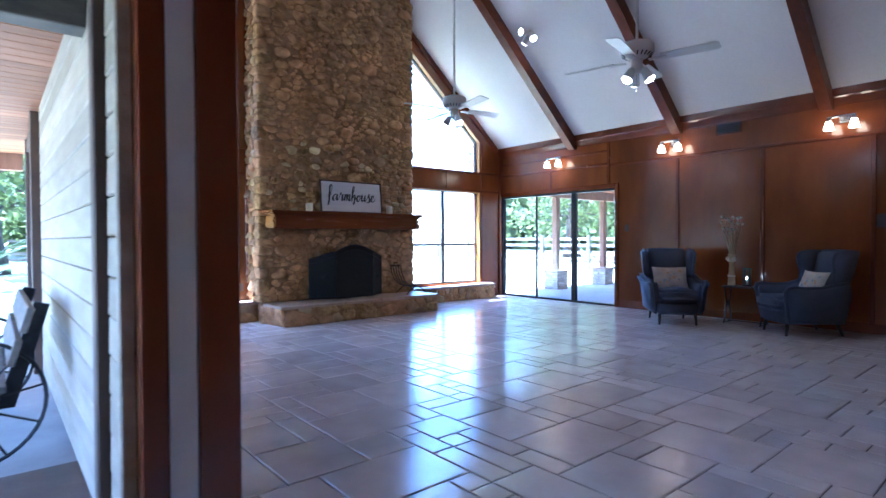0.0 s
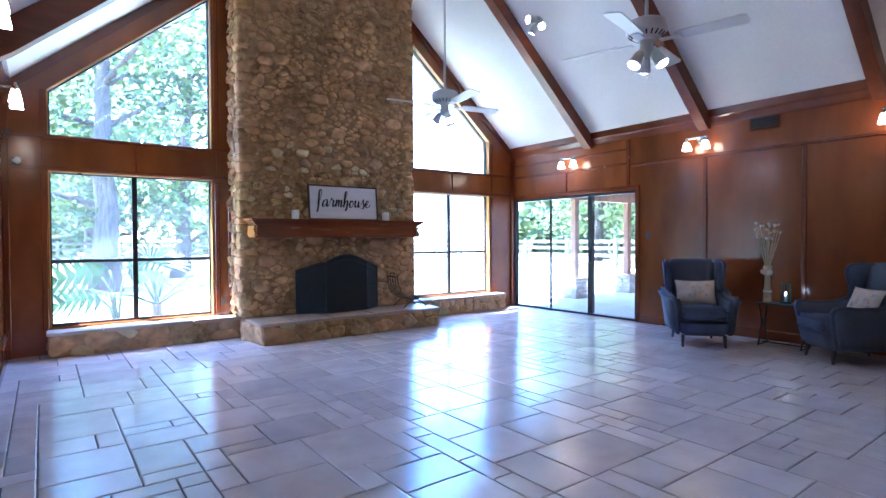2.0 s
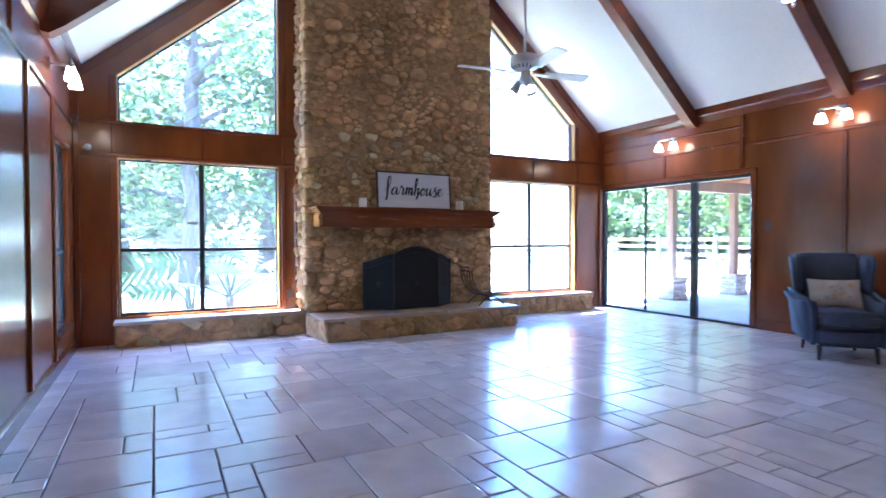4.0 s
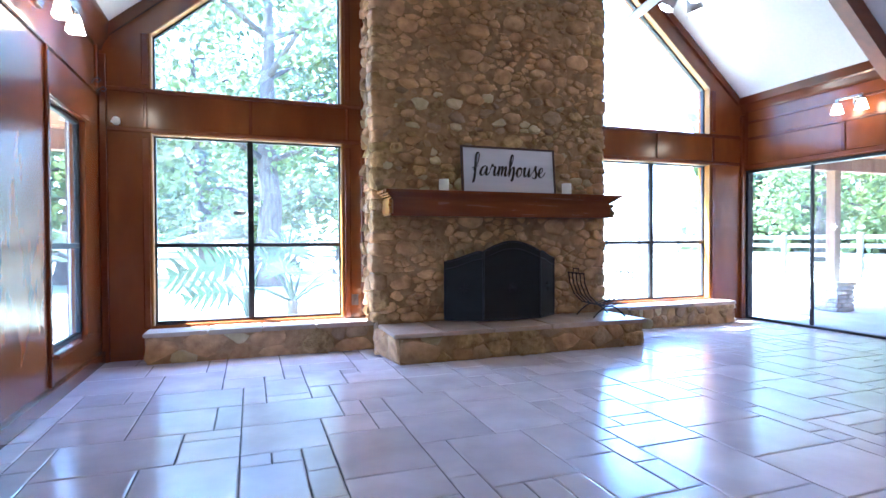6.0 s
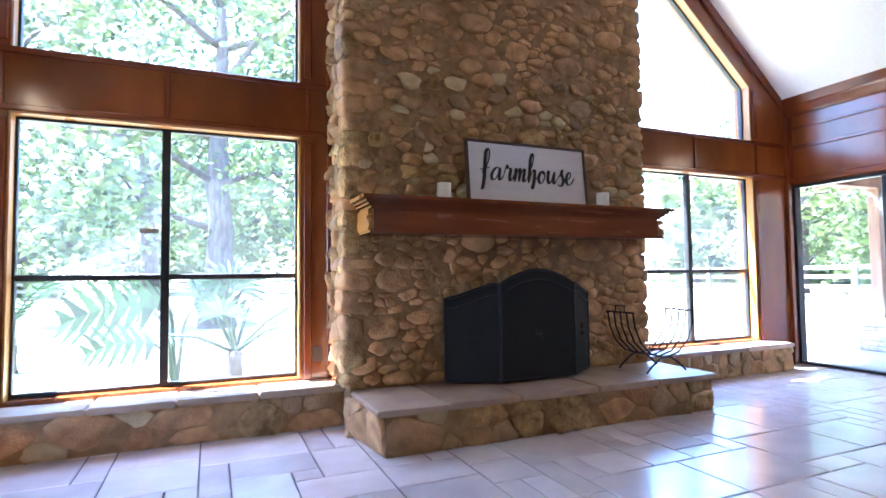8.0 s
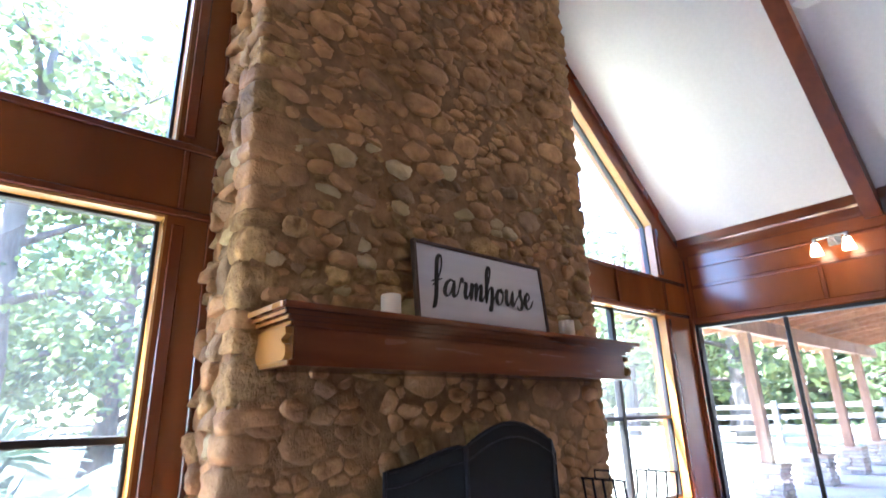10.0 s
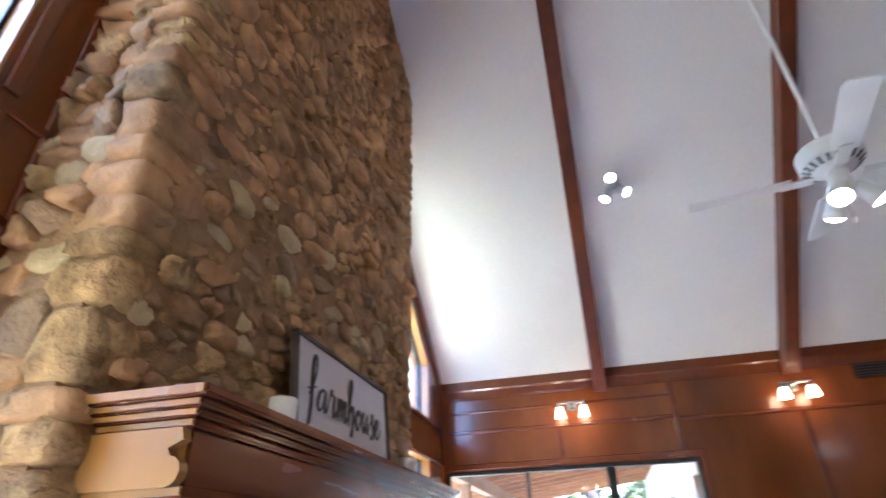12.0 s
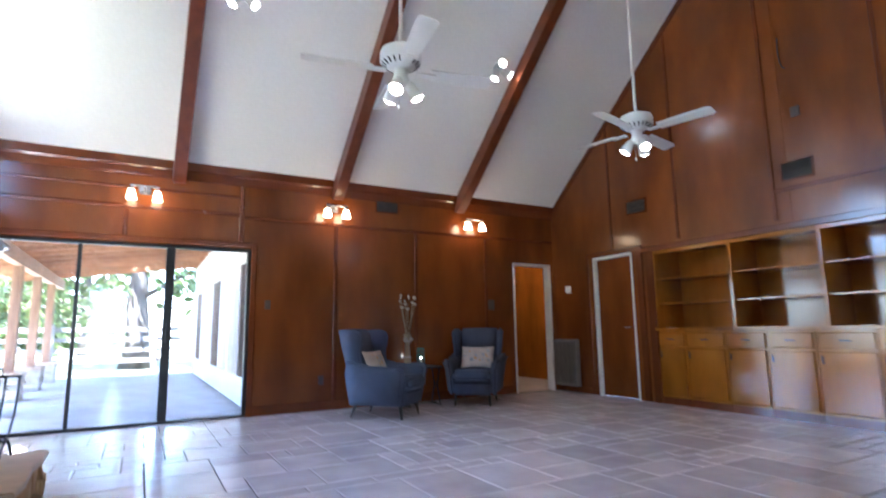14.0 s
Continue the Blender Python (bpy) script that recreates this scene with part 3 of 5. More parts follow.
# ---- stone work ----
def clip(poly, nx, ny, c):
    """The part of a polygon where nx*x + ny*y <= c."""
    out = []
    for i in range(len(poly)):
        a, b = poly[i - 1], poly[i]
        da, db = nx * a[0] + ny * a[1] - c, nx * b[0] + ny * b[1] - c
        if da <= 0 < db or db <= 0 < da:
            t = da / (da - db)
            out.append((a[0] + (b[0] - a[0]) * t, a[1] + (b[1] - a[1]) * t))
        if db <= 0:
            out.append(b)
    return out


def stone_cells(outline, size, flat=1.35, seed=1):
    """Irregular rounded cells that fill a convex outline: a power diagram over scattered seeds, wider than high."""
    rng = random.Random(seed)
    xs, ys = [p[0] for p in outline], [p[1] for p in outline]
    pts, tries, need = [], 0, int((max(xs) - min(xs)) * (max(ys) - min(ys)) / (size * size) * 1.25)
    while len(pts) < need and tries < need * 30:
        tries += 1
        r = size * rng.choice((0.48, 0.6, 0.7, 0.85, 1.0, 1.25, 1.6))
        p = (rng.uniform(min(xs), max(xs)), rng.uniform(min(ys), max(ys)), r)
        if all(((p[0] - q[0]) / flat) ** 2 + (p[1] - q[1]) ** 2 > (0.5 * (r + q[2])) ** 2 * 0.62 for q in pts):
            pts.append(p)
    arr = np.array(pts)
    cells = []
    for i, (x, y, r) in enumerate(pts):
        d = ((arr[:, 0] - x) / flat) ** 2 + (arr[:, 1] - y) ** 2
        poly = list(outline)
        for j in np.argsort(d)[1:26]:
            qx, qy, qr = arr[j]
            nx, ny = (qx - x) / flat ** 2, qy - y
            c = ((qx ** 2 - x ** 2) / flat ** 2 + qy ** 2 - y ** 2 + (r * r - qr * qr) * 0.22) / 2
            poly = clip(poly, nx, ny, c)
            if len(poly) < 3:
                break
        if len(poly) >= 3:
            cells.append(poly)
    return cells


def stone_verts(poly, rise, gap, rng):
    """Rings of one pillow-shaped stone over its cell: (u, v, height) and faces."""
    n = 16
    cx, cy = sum(p[0] for p in poly) / len(poly), sum(p[1] for p in poly) / len(poly)
    ring = []
    for k in range(n):
        a = k * math.tau / n + 0.1
        dx, dy = math.cos(a), math.sin(a)
        best = 1e9
        for i in range(len(poly)):
            (x0, y0), (x1, y1) = poly[i - 1], poly[i]
            ex, ey = x1 - x0, y1 - y0
            den = dx * ey - dy * ex
            if abs(den) > 1e-9:
                t = ((x0 - cx) * ey - (y0 - cy) * ex) / den
                u = ((x0 - cx) * dy - (y0 - cy) * dx) / den
                if t > 0 and -1e-6 <= u <= 1 + 1e-6:
                    best = min(best, t)
        ring.append(best if best < 1e8 else 0.02)
    for _ in range(1):
        ring = [min(r, 0.08 * ring[k - 1] + 0.84 * r + 0.08 * ring[(k + 1) % n]) for k, r in enumerate(ring)]
    mean = sum(ring) / n
    h = rise * (0.55 + 0.75 * rng.random()) * min(1.3, 0.5 + mean / 0.09)
    lean_x, lean_y = rng.uniform(-0.8, 0.8), rng.uniform(-1.0, 0.6)
    vs, fs = [], []
    for f, z in ((1.03, -0.02), (1.0, 0.56 * h), (0.9, 0.87 * h), (0.6, 1.0 * h)):
        for k in range(n):
            r = max(ring[k] - gap, 0.006) * f * (1 + rng.uniform(-0.09, 0.07))
            a = k * math.tau / n + 0.1
            u, v = r * math.cos(a), r * math.sin(a)
            vs.append((cx + u, cy + v, z + (u * lean_x + v * lean_y) * (z > 0) * 0.5 + rng.uniform(-0.12, 0.12) * h * (z > 0)))
    vs.append((cx, cy, h * rng.uniform(0.92, 1.08)))
    for q in range(3):
        for k in range(n):
            a, b = q * n + k, q * n + (k + 1) % n
            fs.append((a, b, b + n, a + n))
    for k in range(n):
        fs.append((3 * n + k, 3 * n + (k + 1) % n, 4 * n))
    return vs, fs


def stone_face(parent, outline, size, place, rise, gap=0.006, seed=1, skip=None, limit=300, near=None, flat=1.35, mats=None):
    """Cover an outline with stones. place(u, v, h) lays them into the world. The ones past the limit are joined."""
    rng = random.Random(seed + 50)
    cells = [c for c in stone_cells(outline, size, flat, seed) if not (skip and skip(sum(p[0] for p in c) / len(c), sum(p[1] for p in c) / len(c)))]
    if near:
        cells.sort(key=lambda c: abs(sum(p[1] for p in c) / len(c) - near))
    rest_v, rest_f = [], []
    mats = mats or (STONE, STONE, STONE, STONE, STONE2, STONE2, STONE3, STONE3, PALE)
    for i, c in enumerate(cells):
        vs, fs = stone_verts(c, rise, gap, rng)
        vs = [place(*v) for v in vs]
        if i < limit:
            me = bpy.data.meshes.new("stone")
            me.from_pydata(vs, [], fs)
            me.shade_smooth()
            me.materials.append(rng.choice(mats))
            ob = new("stone", me)
            ob.parent = parent
        else:
            o = len(rest_v)
            rest_v += vs
            rest_f += [tuple(k + o for k in f) for f in fs]
    if rest_v:
        me = bpy.data.meshes.new("stones")
        me.from_pydata(rest_v, [], rest_f)
        me.shade_smooth()
        me.materials.append(STONE)
        ob = new("stones", me)
        ob.parent = parent
        tagged(ob, "further field stones high on the chimney", "", "", "stuff")


CX0, CX1, CY = -1.40, 1.25, 8.56
chimney = thing("chimney", "massive floor-to-ceiling field stone chimney with rounded tan stones", "chimney")
chimney["kind"] = "structure"
OX0, OX1 = -0.585, 0.435
OXM = (OX0 + OX1) / 2


def arch(x):
    """The firebox opening's flat arch."""
    return 0.83 + 0.13 * (1 - ((x - OXM) / (OX1 - OXM)) ** 2)


bm = bmesh.new()
cuts = [OX0 + (OX1 - OX0) * k / 12 for k in range(13)]
cols = [(CX0 + 0.015, OX0, [(0, roof)]), (OX1, CX1 - 0.015, [(0, roof)])]
for a, b in zip(cuts, cuts[1:]):
    for c, d in (((a, -0.001), (0.001, b)) if a < -0.001 and b > 0.001 else ((a, b),)):
        cols.append((c, d, [(0, 0.27), (arch, roof)]))
gable_pieces(bm, cols, CY - 0.036, NORTH - 0.002)
box(bm, CX0 - 0.02, CX0, CY + 0.02, NORTH - 0.002, 0.28, 5.1)
box(bm, CX1, CX1 + 0.02, CY + 0.02, NORTH - 0.002, 0.28, 5.2)
part("mortar_core", bm, MORTAR, chimney, "dark recessed mortar behind the stones")
bm = boxed(OX0, OX1, NORTH - 0.06, NORTH - 0.012, 0.27, 0.97)
part("firebox", bm, SOOT_DARK, chimney, "soot-blackened back of the firebox")


def front_place(u, v, h):
    """Stones of the front; near the corners the face turns back and its rim wavers."""
    e = max(0.0, CX0 + 0.05 - u, u - CX1 + 0.05) / 0.05
    w = noise.noise((u * 2.0, v * 5.0, 3.0)) * 0.035 * e
    return (u + w, CY - h + 0.022 * min(e, 1.3) ** 2, v)


def side_place(x0, s):
    def place(u, v, h):
        e = max(0.0, CY + 0.06 - u) / 0.06
        w = noise.noise((u * 3.0, v * 5.0, 8.0)) * 0.03
        return (x0 + s * (h + w * 0.5 - 0.012 * e * e), u - 0.012 * e, v)
    return place


front = [(CX0 - 0.01, 0.28), (CX1 + 0.01, 0.28), (CX1 + 0.01, roof(CX1)), (0, RIDGE - 0.1), (CX0 - 0.01, roof(CX0))]
stone_face(chimney, front, 0.112, front_place, 0.046, 0.002, 3, flat=1.75, limit=300, near=2.0,
           skip=lambda u, v: (OX0 - 0.03 < u < OX1 + 0.03 and v < arch(u) + 0.13) or u < CX0 + 0.09 or u > CX1 - 0.07)
stone_face(chimney, [(CY + 0.12, 0.28), (NORTH, 0.28), (NORTH, roof(CX0)), (CY + 0.12, roof(CX0))], 0.125, side_place(CX0, -1), 0.04, 0.002, 5, limit=110, near=2.0)
stone_face(chimney, [(CY + 0.1, 0.28), (NORTH, 0.28), (NORTH, roof(CX1)), (CY + 0.1, roof(CX1))], 0.12, side_place(CX1, 1), 0.045, 0.0, 6, limit=60, near=2.0)


def block_stone(parent, half, place, seed, material):
    """One large rounded, uneven stone of the given half sizes."""
    bm = bmesh.new()
    bmesh.ops.create_cube(bm, size=2.0)
    bmesh.ops.subdivide_edges(bm, edges=bm.edges[:], cuts=3, use_grid_fill=True)
    for v in bm.verts:
        c = v.co
        f = (abs(c.x) ** 5 + abs(c.y) ** 5 + abs(c.z) ** 5) ** -0.2
        q = Vector((c.x * half[0], c.y * half[1], c.z * half[2])) * f
        w = noise.noise_vector((c.x * 1.3 + seed * 3.7, c.y * 1.3 + seed, c.z * 1.3 - seed * 1.9))
        v.co = q + Vector((w.x * half[0], w.y * half[1], w.z * half[2])) * 0.2
    bm.transform(place)
    part("stone", bm, material, parent, smooth=True)


def quoins(x, s, low, high, seed):
    """Large corner stones that wrap the chimney's edge, course over course."""
    r = random.Random(seed)
    z = 0.285
    while z < high:
        h = r.choice((low, low * 1.25, low * 1.5, low * 2.0, low * 2.6))
        wx, wy = r.uniform(0.11, 0.24), r.uniform(0.11, 0.22)
        out = r.uniform(0.03, 0.055)
        block_stone(chimney, ((wx + out) / 2, (wy + 0.05) / 2, h / 2 + 0.004),
                    Matrix.Translation((x + s * (wx - out) / 2, CY + (wy - 0.055) / 2, z + h / 2)) @ Matrix.Rotation(r.uniform(-0.12, 0.12), 4, "Y"),
                    seed + z, r.choice((STONE, STONE, STONE, STONE2, STONE2)))
        z += h


quoins(CX0, 1, 0.085, roof(CX0) - 0.1, 21)
quoins(CX1, -1, 0.07, roof(CX1) - 0.1, 22)
for k in range(11):
    x = OX0 - 0.03 + (OX1 - OX0 + 0.06) * k / 10
    tilt = math.atan(0.26 * (x - OXM) / (OX1 - OXM) / (OX1 - OXM))
    block_stone(chimney, (0.056, 0.05, 0.075 + 0.012 * math.sin(k * 2.7)), Matrix.Translation((x, CY - 0.016, arch(x) + 0.06)) @ Matrix.Rotation(tilt, 4, "Y"), 40 + k, (STONE, STONE3, STONE2)[k % 3])

HT = 0.275
hearth = thing("hearth", "raised field stone hearth with flagstone slabs on top", "hearth")
hearth["kind"] = "structure"
HP = [(-1.33, 7.90), (1.29, 7.90), (1.31, 8.52), (-1.41, 8.52)]
part("hearth_core", prism(bmesh.new(), HP, "z", -0.005, HT - 0.04), MORTAR, hearth)
stone_face(hearth, [(-1.33, 0), (1.29, 0), (1.29, HT - 0.035), (-1.33, HT - 0.035)], 0.2, lambda u, v, h: (u, 7.902 - h * 0.55, v), 0.026, 0.001, 8, flat=2.0)
stone_face(hearth, [(7.91, 0), (8.52, 0), (8.52, HT - 0.035), (7.91, HT - 0.035)], 0.2, lambda u, v, h: (-1.33 - (u - 7.91) * 0.13 - h * 0.8, u, v), 0.028, 0.001, 9, flat=1.4)
stone_face(hearth, [(7.91, 0), (8.52, 0), (8.52, HT - 0.035), (7.91, HT - 0.035)], 0.17, lambda u, v, h: (1.29 + h * 0.8, u, v), 0.045, 0.005, 10, flat=1.4)
rng = random.Random(4)


def slabs(parent, xs, y0, y1, z1, seed):
    r = random.Random(seed)
    for a, b in zip(xs, xs[1:]):
        e = [r.uniform(-0.012, 0.012) for _ in range(4)]
        bm = prism(bmesh.new(), [(a + 0.004, y0 + e[0]), ((a + b) / 2, y0 + e[1] - 0.006), (b - 0.004, y0 + e[2]), (b - 0.004 + e[3] * 0.3, y1), (a + 0.004, y1)], "z", z1 - 0.04, z1 + e[3] * 0.25)
        bmesh.ops.bevel(bm, geom=bm.edges[:], offset=0.008, segments=2, affect="EDGES", clamp_overlap=True)
        part("slab", bm, SLABM, parent)


slabs(hearth, [-1.385, -0.93, -0.42, 0.2, 0.75, 1.335], 7.875, 8.55, HT, 2)
for n, a, b, sd_ in (("window_seat", -3.46, -1.37, 12), ("window_seat", 1.23, 3.46, 13)):
    seat = thing(n, "low field stone ledge under the window with flagstone top", "stone ledge", group="window ledges")
    seat["kind"] = "structure"
    part("ledge_core", boxed(a + 0.02, b - 0.02, 8.708, NORTH - 0.001, -0.005, 0.245), MORTAR, seat)
    stone_face(seat, [(a, 0), (b, 0), (b, 0.25), (a, 0.25)], 0.24 if a < 0 else 0.15, lambda u, v, h: (u, 8.712 - h * 0.5, v), 0.022, 0.001, sd_, flat=2.0 if a < 0 else 1.0)
    xe = a + 0.02 if a < 0 else b - 0.02
    sg = -1 if a < 0 else 1
    stone_face(seat, [(8.70, 0), (NORTH, 0), (NORTH, 0.25), (8.70, 0.25)], 0.16, lambda u, v, h: (xe + sg * h * 0.6, u, v), 0.04, 0.005, sd_ + 5)
    xs = [a - 0.015, a + 0.52, a + 1.0, a + 1.5, b + 0.015]
    slabs(seat, xs, 8.675, NORTH + 0.005, 0.285, sd_)

# ---- fireplace things ----
mantel = thing("mantel_shelf", "long cherry-stained wooden mantel with stepped crown moulding on stone", "mantel")
MX0, MX1, MY = -1.30, 1.165, 8.575
for n, d, z0, z1 in (("bead", 0.355, 1.335, 1.358), ("body", 0.325, 1.358, 1.495), ("cove", 0.345, 1.495, 1.515), ("cove", 0.37, 1.515, 1.533), ("cove", 0.39, 1.533, 1.552), ("top_board", 0.415, 1.552, 1.58)):
    e = d - 0.335
    part(n, boxed(MX0 - e, MX1 + e, MY - d, MY, z0, z1, bevel=0.007, seg=2), MANTEL, mantel)
    for x in (MX0 - e - 0.006, MX1 + e):
        part("end_cap", boxed(x, x + 0.006, MY - d + 0.006, MY - 0.002, z0 + 0.003, z1 - 0.003), LINER, mantel, "honey wood end cap")
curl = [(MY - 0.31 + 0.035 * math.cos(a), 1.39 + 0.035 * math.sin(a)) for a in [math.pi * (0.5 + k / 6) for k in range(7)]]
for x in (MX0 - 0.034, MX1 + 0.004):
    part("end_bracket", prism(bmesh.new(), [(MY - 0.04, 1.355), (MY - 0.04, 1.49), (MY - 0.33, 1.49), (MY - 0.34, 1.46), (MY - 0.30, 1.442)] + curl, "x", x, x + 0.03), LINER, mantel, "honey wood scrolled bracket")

sign = thing("farmhouse_sign", "framed whitewashed sign lettered farmhouse leaning on the stone", "sign", 0.015, 8.405, 1.582)
sign.matrix_world = pose(0.015, 8.405, 1.584, -5)
part("board", boxed(-0.525, 0.525, 0, 0.014, 0.012, 0.482), SIGNW, sign)
for f in ((-0.545, 0.545, -0.012, 0.022, 0, 0.02), (-0.545, 0.545, -0.012, 0.022, 0.475, 0.495), (-0.545, -0.525, -0.012, 0.022, 0.02, 0.475), (0.525, 0.545, -0.012, 0.022, 0.02, 0.475)):
    part("frame_bar", boxed(*f, bevel=0.003), DARKTRIM, sign, "dark wood frame bar")


def brush(bm, pts, unit, x0, z0):
    """One pen stroke: a smooth line through the points, thick where it runs down."""
    ps = [Vector((p[0] + 0.16 * p[1], p[1])) for p in pts]
    ps = [ps[0] * 2 - ps[1]] + ps + [ps[-1] * 2 - ps[-2]]
    line = []
    for k in range(1, len(ps) - 2):
        for q in range(6):
            t = q / 6
            a, b, c, d = ps[k - 1:k + 3]
            line.append(0.5 * (2 * b + (c - a) * t + (2 * a - 5 * b + 4 * c - d) * t * t + (3 * b - a - 3 * c + d) * t ** 3))
    line.append(ps[-2])
    rows = []
    for k, p in enumerate(line):
        d = (line[min(k + 1, len(line) - 1)] - line[max(k - 1, 0)]).normalized()
        w = 0.042 + 0.075 * max(0.0, -d.y) ** 1.5
        w *= min(1.0, 0.35 + 0.25 * k, 0.35 + 0.25 * (len(line) - 1 - k))
        o = Vector((-d.y, d.x)) * w
        rows.append([bm.verts.new((x0 + (p.x + g * o.x) * unit, y, z0 + (p.y + g * o.y) * unit * 0.95)) for g, y in ((-1, -0.004), (1, -0.004), (1, 0.001), (-1, 0.001))])
    for a, b in zip(rows, rows[1:]):
        for k in range(4):
            bm.faces.new((a[k], a[(k + 1) % 4], b[(k + 1) % 4], b[k]))
    bm.faces.new(rows[0][::-1])
    bm.faces.new(rows[-1])


SCRIPT = {
    "f": (0.62, [[(-0.1, 0.5), (0.15, 0.8), (0.36, 1.45), (0.38, 2.05), (0.24, 2.3), (0.08, 2.0), (0.1, 1.2), (0.16, 0.2), (0.12, -0.5), (0.0, -0.72)], [(-0.22, 0.72), (0.1, 0.82), (0.5, 0.95)]]),
    "a": (1.0, [[(0.7, 0.8), (0.48, 0.98), (0.2, 0.75), (0.08, 0.3), (0.24, 0.02), (0.48, 0.25), (0.68, 0.85)], [(0.7, 0.98), (0.66, 0.4), (0.74, 0.05), (0.92, 0.2), (1.03, 0.5)]]),
    "r": (0.8, [[(0.02, 0.5), (0.14, 1.0), (0.2, 1.18), (0.26, 0.98), (0.46, 0.95), (0.52, 0.8), (0.48, 0.35), (0.56, 0.04), (0.72, 0.2), (0.84, 0.55)]]),
    "m": (1.12, [[(0.02, 0.5), (0.14, 1.0), (0.13, 0.5), (0.1, -0.02)], [(0.1, 0.1), (0.25, 0.7), (0.42, 1.0), (0.47, 0.75), (0.44, 0.0)], [(0.44, 0.1), (0.6, 0.7), (0.78, 1.0), (0.83, 0.7), (0.8, 0.15), (0.92, 0.04), (1.12, 0.4)]]),
    "h": (0.8, [[(0.0, 0.4), (0.25, 1.2), (0.36, 1.95), (0.24, 2.2), (0.12, 1.8), (0.12, 0.8), (0.12, -0.05)], [(0.12, 0.1), (0.3, 0.75), (0.48, 0.98), (0.56, 0.7), (0.54, 0.0), (0.48, -0.4), (0.36, -0.38), (0.5, 0.0), (0.82, 0.5)]]),
    "o": (0.78, [[(0.5, 0.95), (0.24, 0.85), (0.1, 0.4), (0.26, 0.0), (0.5, 0.15), (0.6, 0.6), (0.46, 0.95), (0.5, 0.75), (0.8, 0.85)]]),
    "u": (0.9, [[(0.02, 0.8), (0.12, 0.98), (0.1, 0.4), (0.22, 0.03), (0.42, 0.25), (0.6, 0.9)], [(0.62, 0.98), (0.58, 0.35), (0.68, 0.03), (0.92, 0.45)]]),
    "s": (0.66, [[(0.0, 0.4), (0.26, 0.85), (0.36, 1.15), (0.34, 0.8), (0.52, 0.4), (0.46, -0.02), (0.24, -0.12), (0.08, 0.08)]]),
    "e": (0.8, [[(0.0, 0.35), (0.34, 0.5), (0.48, 0.8), (0.34, 1.0), (0.14, 0.7), (0.14, 0.25), (0.36, 0.0), (0.62, 0.2), (0.8, 0.6)]]),
}
bm = bmesh.new()
pen = -0.42
for ch in "farmhouse":
    wide, strokes = SCRIPT[ch]
    for st in strokes:
        brush(bm, st, 0.112, pen, 0.185)
    pen += wide * 0.112
part("lettering", bm, INK, sign, "black brush lettering reading farmhouse")

for x in (-0.755, 0.65):
    c = thing("pillar_candle", "ivory pillar candle standing on the wooden mantel", "candle", x, 8.33, 1.581, group="candles on the mantel")
    part("wax", lathe(bmesh.new(), [(0.048, 0), (0.05, 0.004), (0.05, 0.118), (0.046, 0.124), (0.03, 0.121), (0.008, 0.119)], 24), WAX, c, smooth=True)
    part("wick", tube(bmesh.new(), [(0, 0, 0.115), (0.002, 0, 0.137)], 0.0018, 6), BLACK, c)

screen = thing("fire_screen", "black three-panel iron fire screen with arched top on the hearth", "fire screen", 0, 0, HT + 0.012)
def screen_panel(p0, p1, h0, h1, crown):
    """One hinged panel between two foot points, with a top rising from h0 to h1 (an arch for the middle one)."""
    a, b = Vector(p0), Vector(p1)
    n = 12
    tops = []
    for k in range(n + 1):
        t = k / n
        z = h0 + (h1 - h0) * (3 * t * t - 2 * t ** 3) if not crown else h0 + (h1 - h0) * math.sin(math.pi * t)
        tops.append((*a.lerp(b, t).to_2d(), z))
    part("panel_frame", tube(bmesh.new(), [(*a.to_2d(), 0.01), *tops, (*b.to_2d(), 0.01), (*a.to_2d(), 0.01)], 0.011, 6, False), BLACK, screen)
    bm = bmesh.new()
    off = Vector(((b - a).y, -(b - a).x, 0)).normalized() * 0.0025
    rows = [[bm.verts.new(Vector((p[0], p[1], z)) + off * s) for p in tops for z in (0.012, p[2])] for s in (-1, 1)]
    for r in rows:
        for k in range(n):
            bm.faces.new((r[2 * k], r[2 * k + 2], r[2 * k + 3], r[2 * k + 1]))
    for k in range(n):
        for q in (0, 1):
            bm.faces.new((rows[0][2 * k + q], rows[0][2 * k + 2 + q], rows[1][2 * k + 2 + q], rows[1][2 * k + q]))
    part("mesh_panel", bm, WIRE, screen, "fine black wire mesh")
    low = [(p[0], p[1] - 0.008, p[2] - 0.07) for p in tops]
    part("inner_bar", tube(bmesh.new(), low, 0.005, 6), BLACK, screen)
    c = a.lerp(b, 0.5)
    bm = bmesh.new()
    for q in range(4):
        ang = q * math.pi / 4
        d = (b - a).normalized() * 0.05 * math.cos(ang)
        dz = 0.05 * math.sin(ang)
        tube(bm, [(c.x - d.x, c.y - d.y - 0.008, 0.33 - dz), (c.x + d.x, c.y + d.y - 0.008, 0.33 + dz)], 0.004, 6)
    part("star_ornament", bm, BLACK, screen)


screen_panel((-0.37, 8.24, 0), (0.27, 8.24, 0), 0.70, 0.80, True)
screen_panel((-0.71, 8.44, 0), (-0.375, 8.245, 0), 0.60, 0.70, False)
screen_panel((0.555, 8.44, 0), (0.275, 8.245, 0), 0.62, 0.70, False)

rack = thing("log_rack", "black wrought iron log rack of curved bars on the hearth", "log rack", 0.99, 8.2, HT + 0.004)
for i in range(5):
    y = -0.14 + 0.07 * i
    prof = [(-0.31, 0.47), (-0.295, 0.36), (-0.24, 0.24), (-0.14, 0.15), (0, 0.115), (0.14, 0.15), (0.24, 0.24), (0.295, 0.36), (0.31, 0.47)]
    part("curved_bar", tube(bmesh.new(), [(x, y, z) for x, z in prof], 0.007, 6), BLACK, rack)
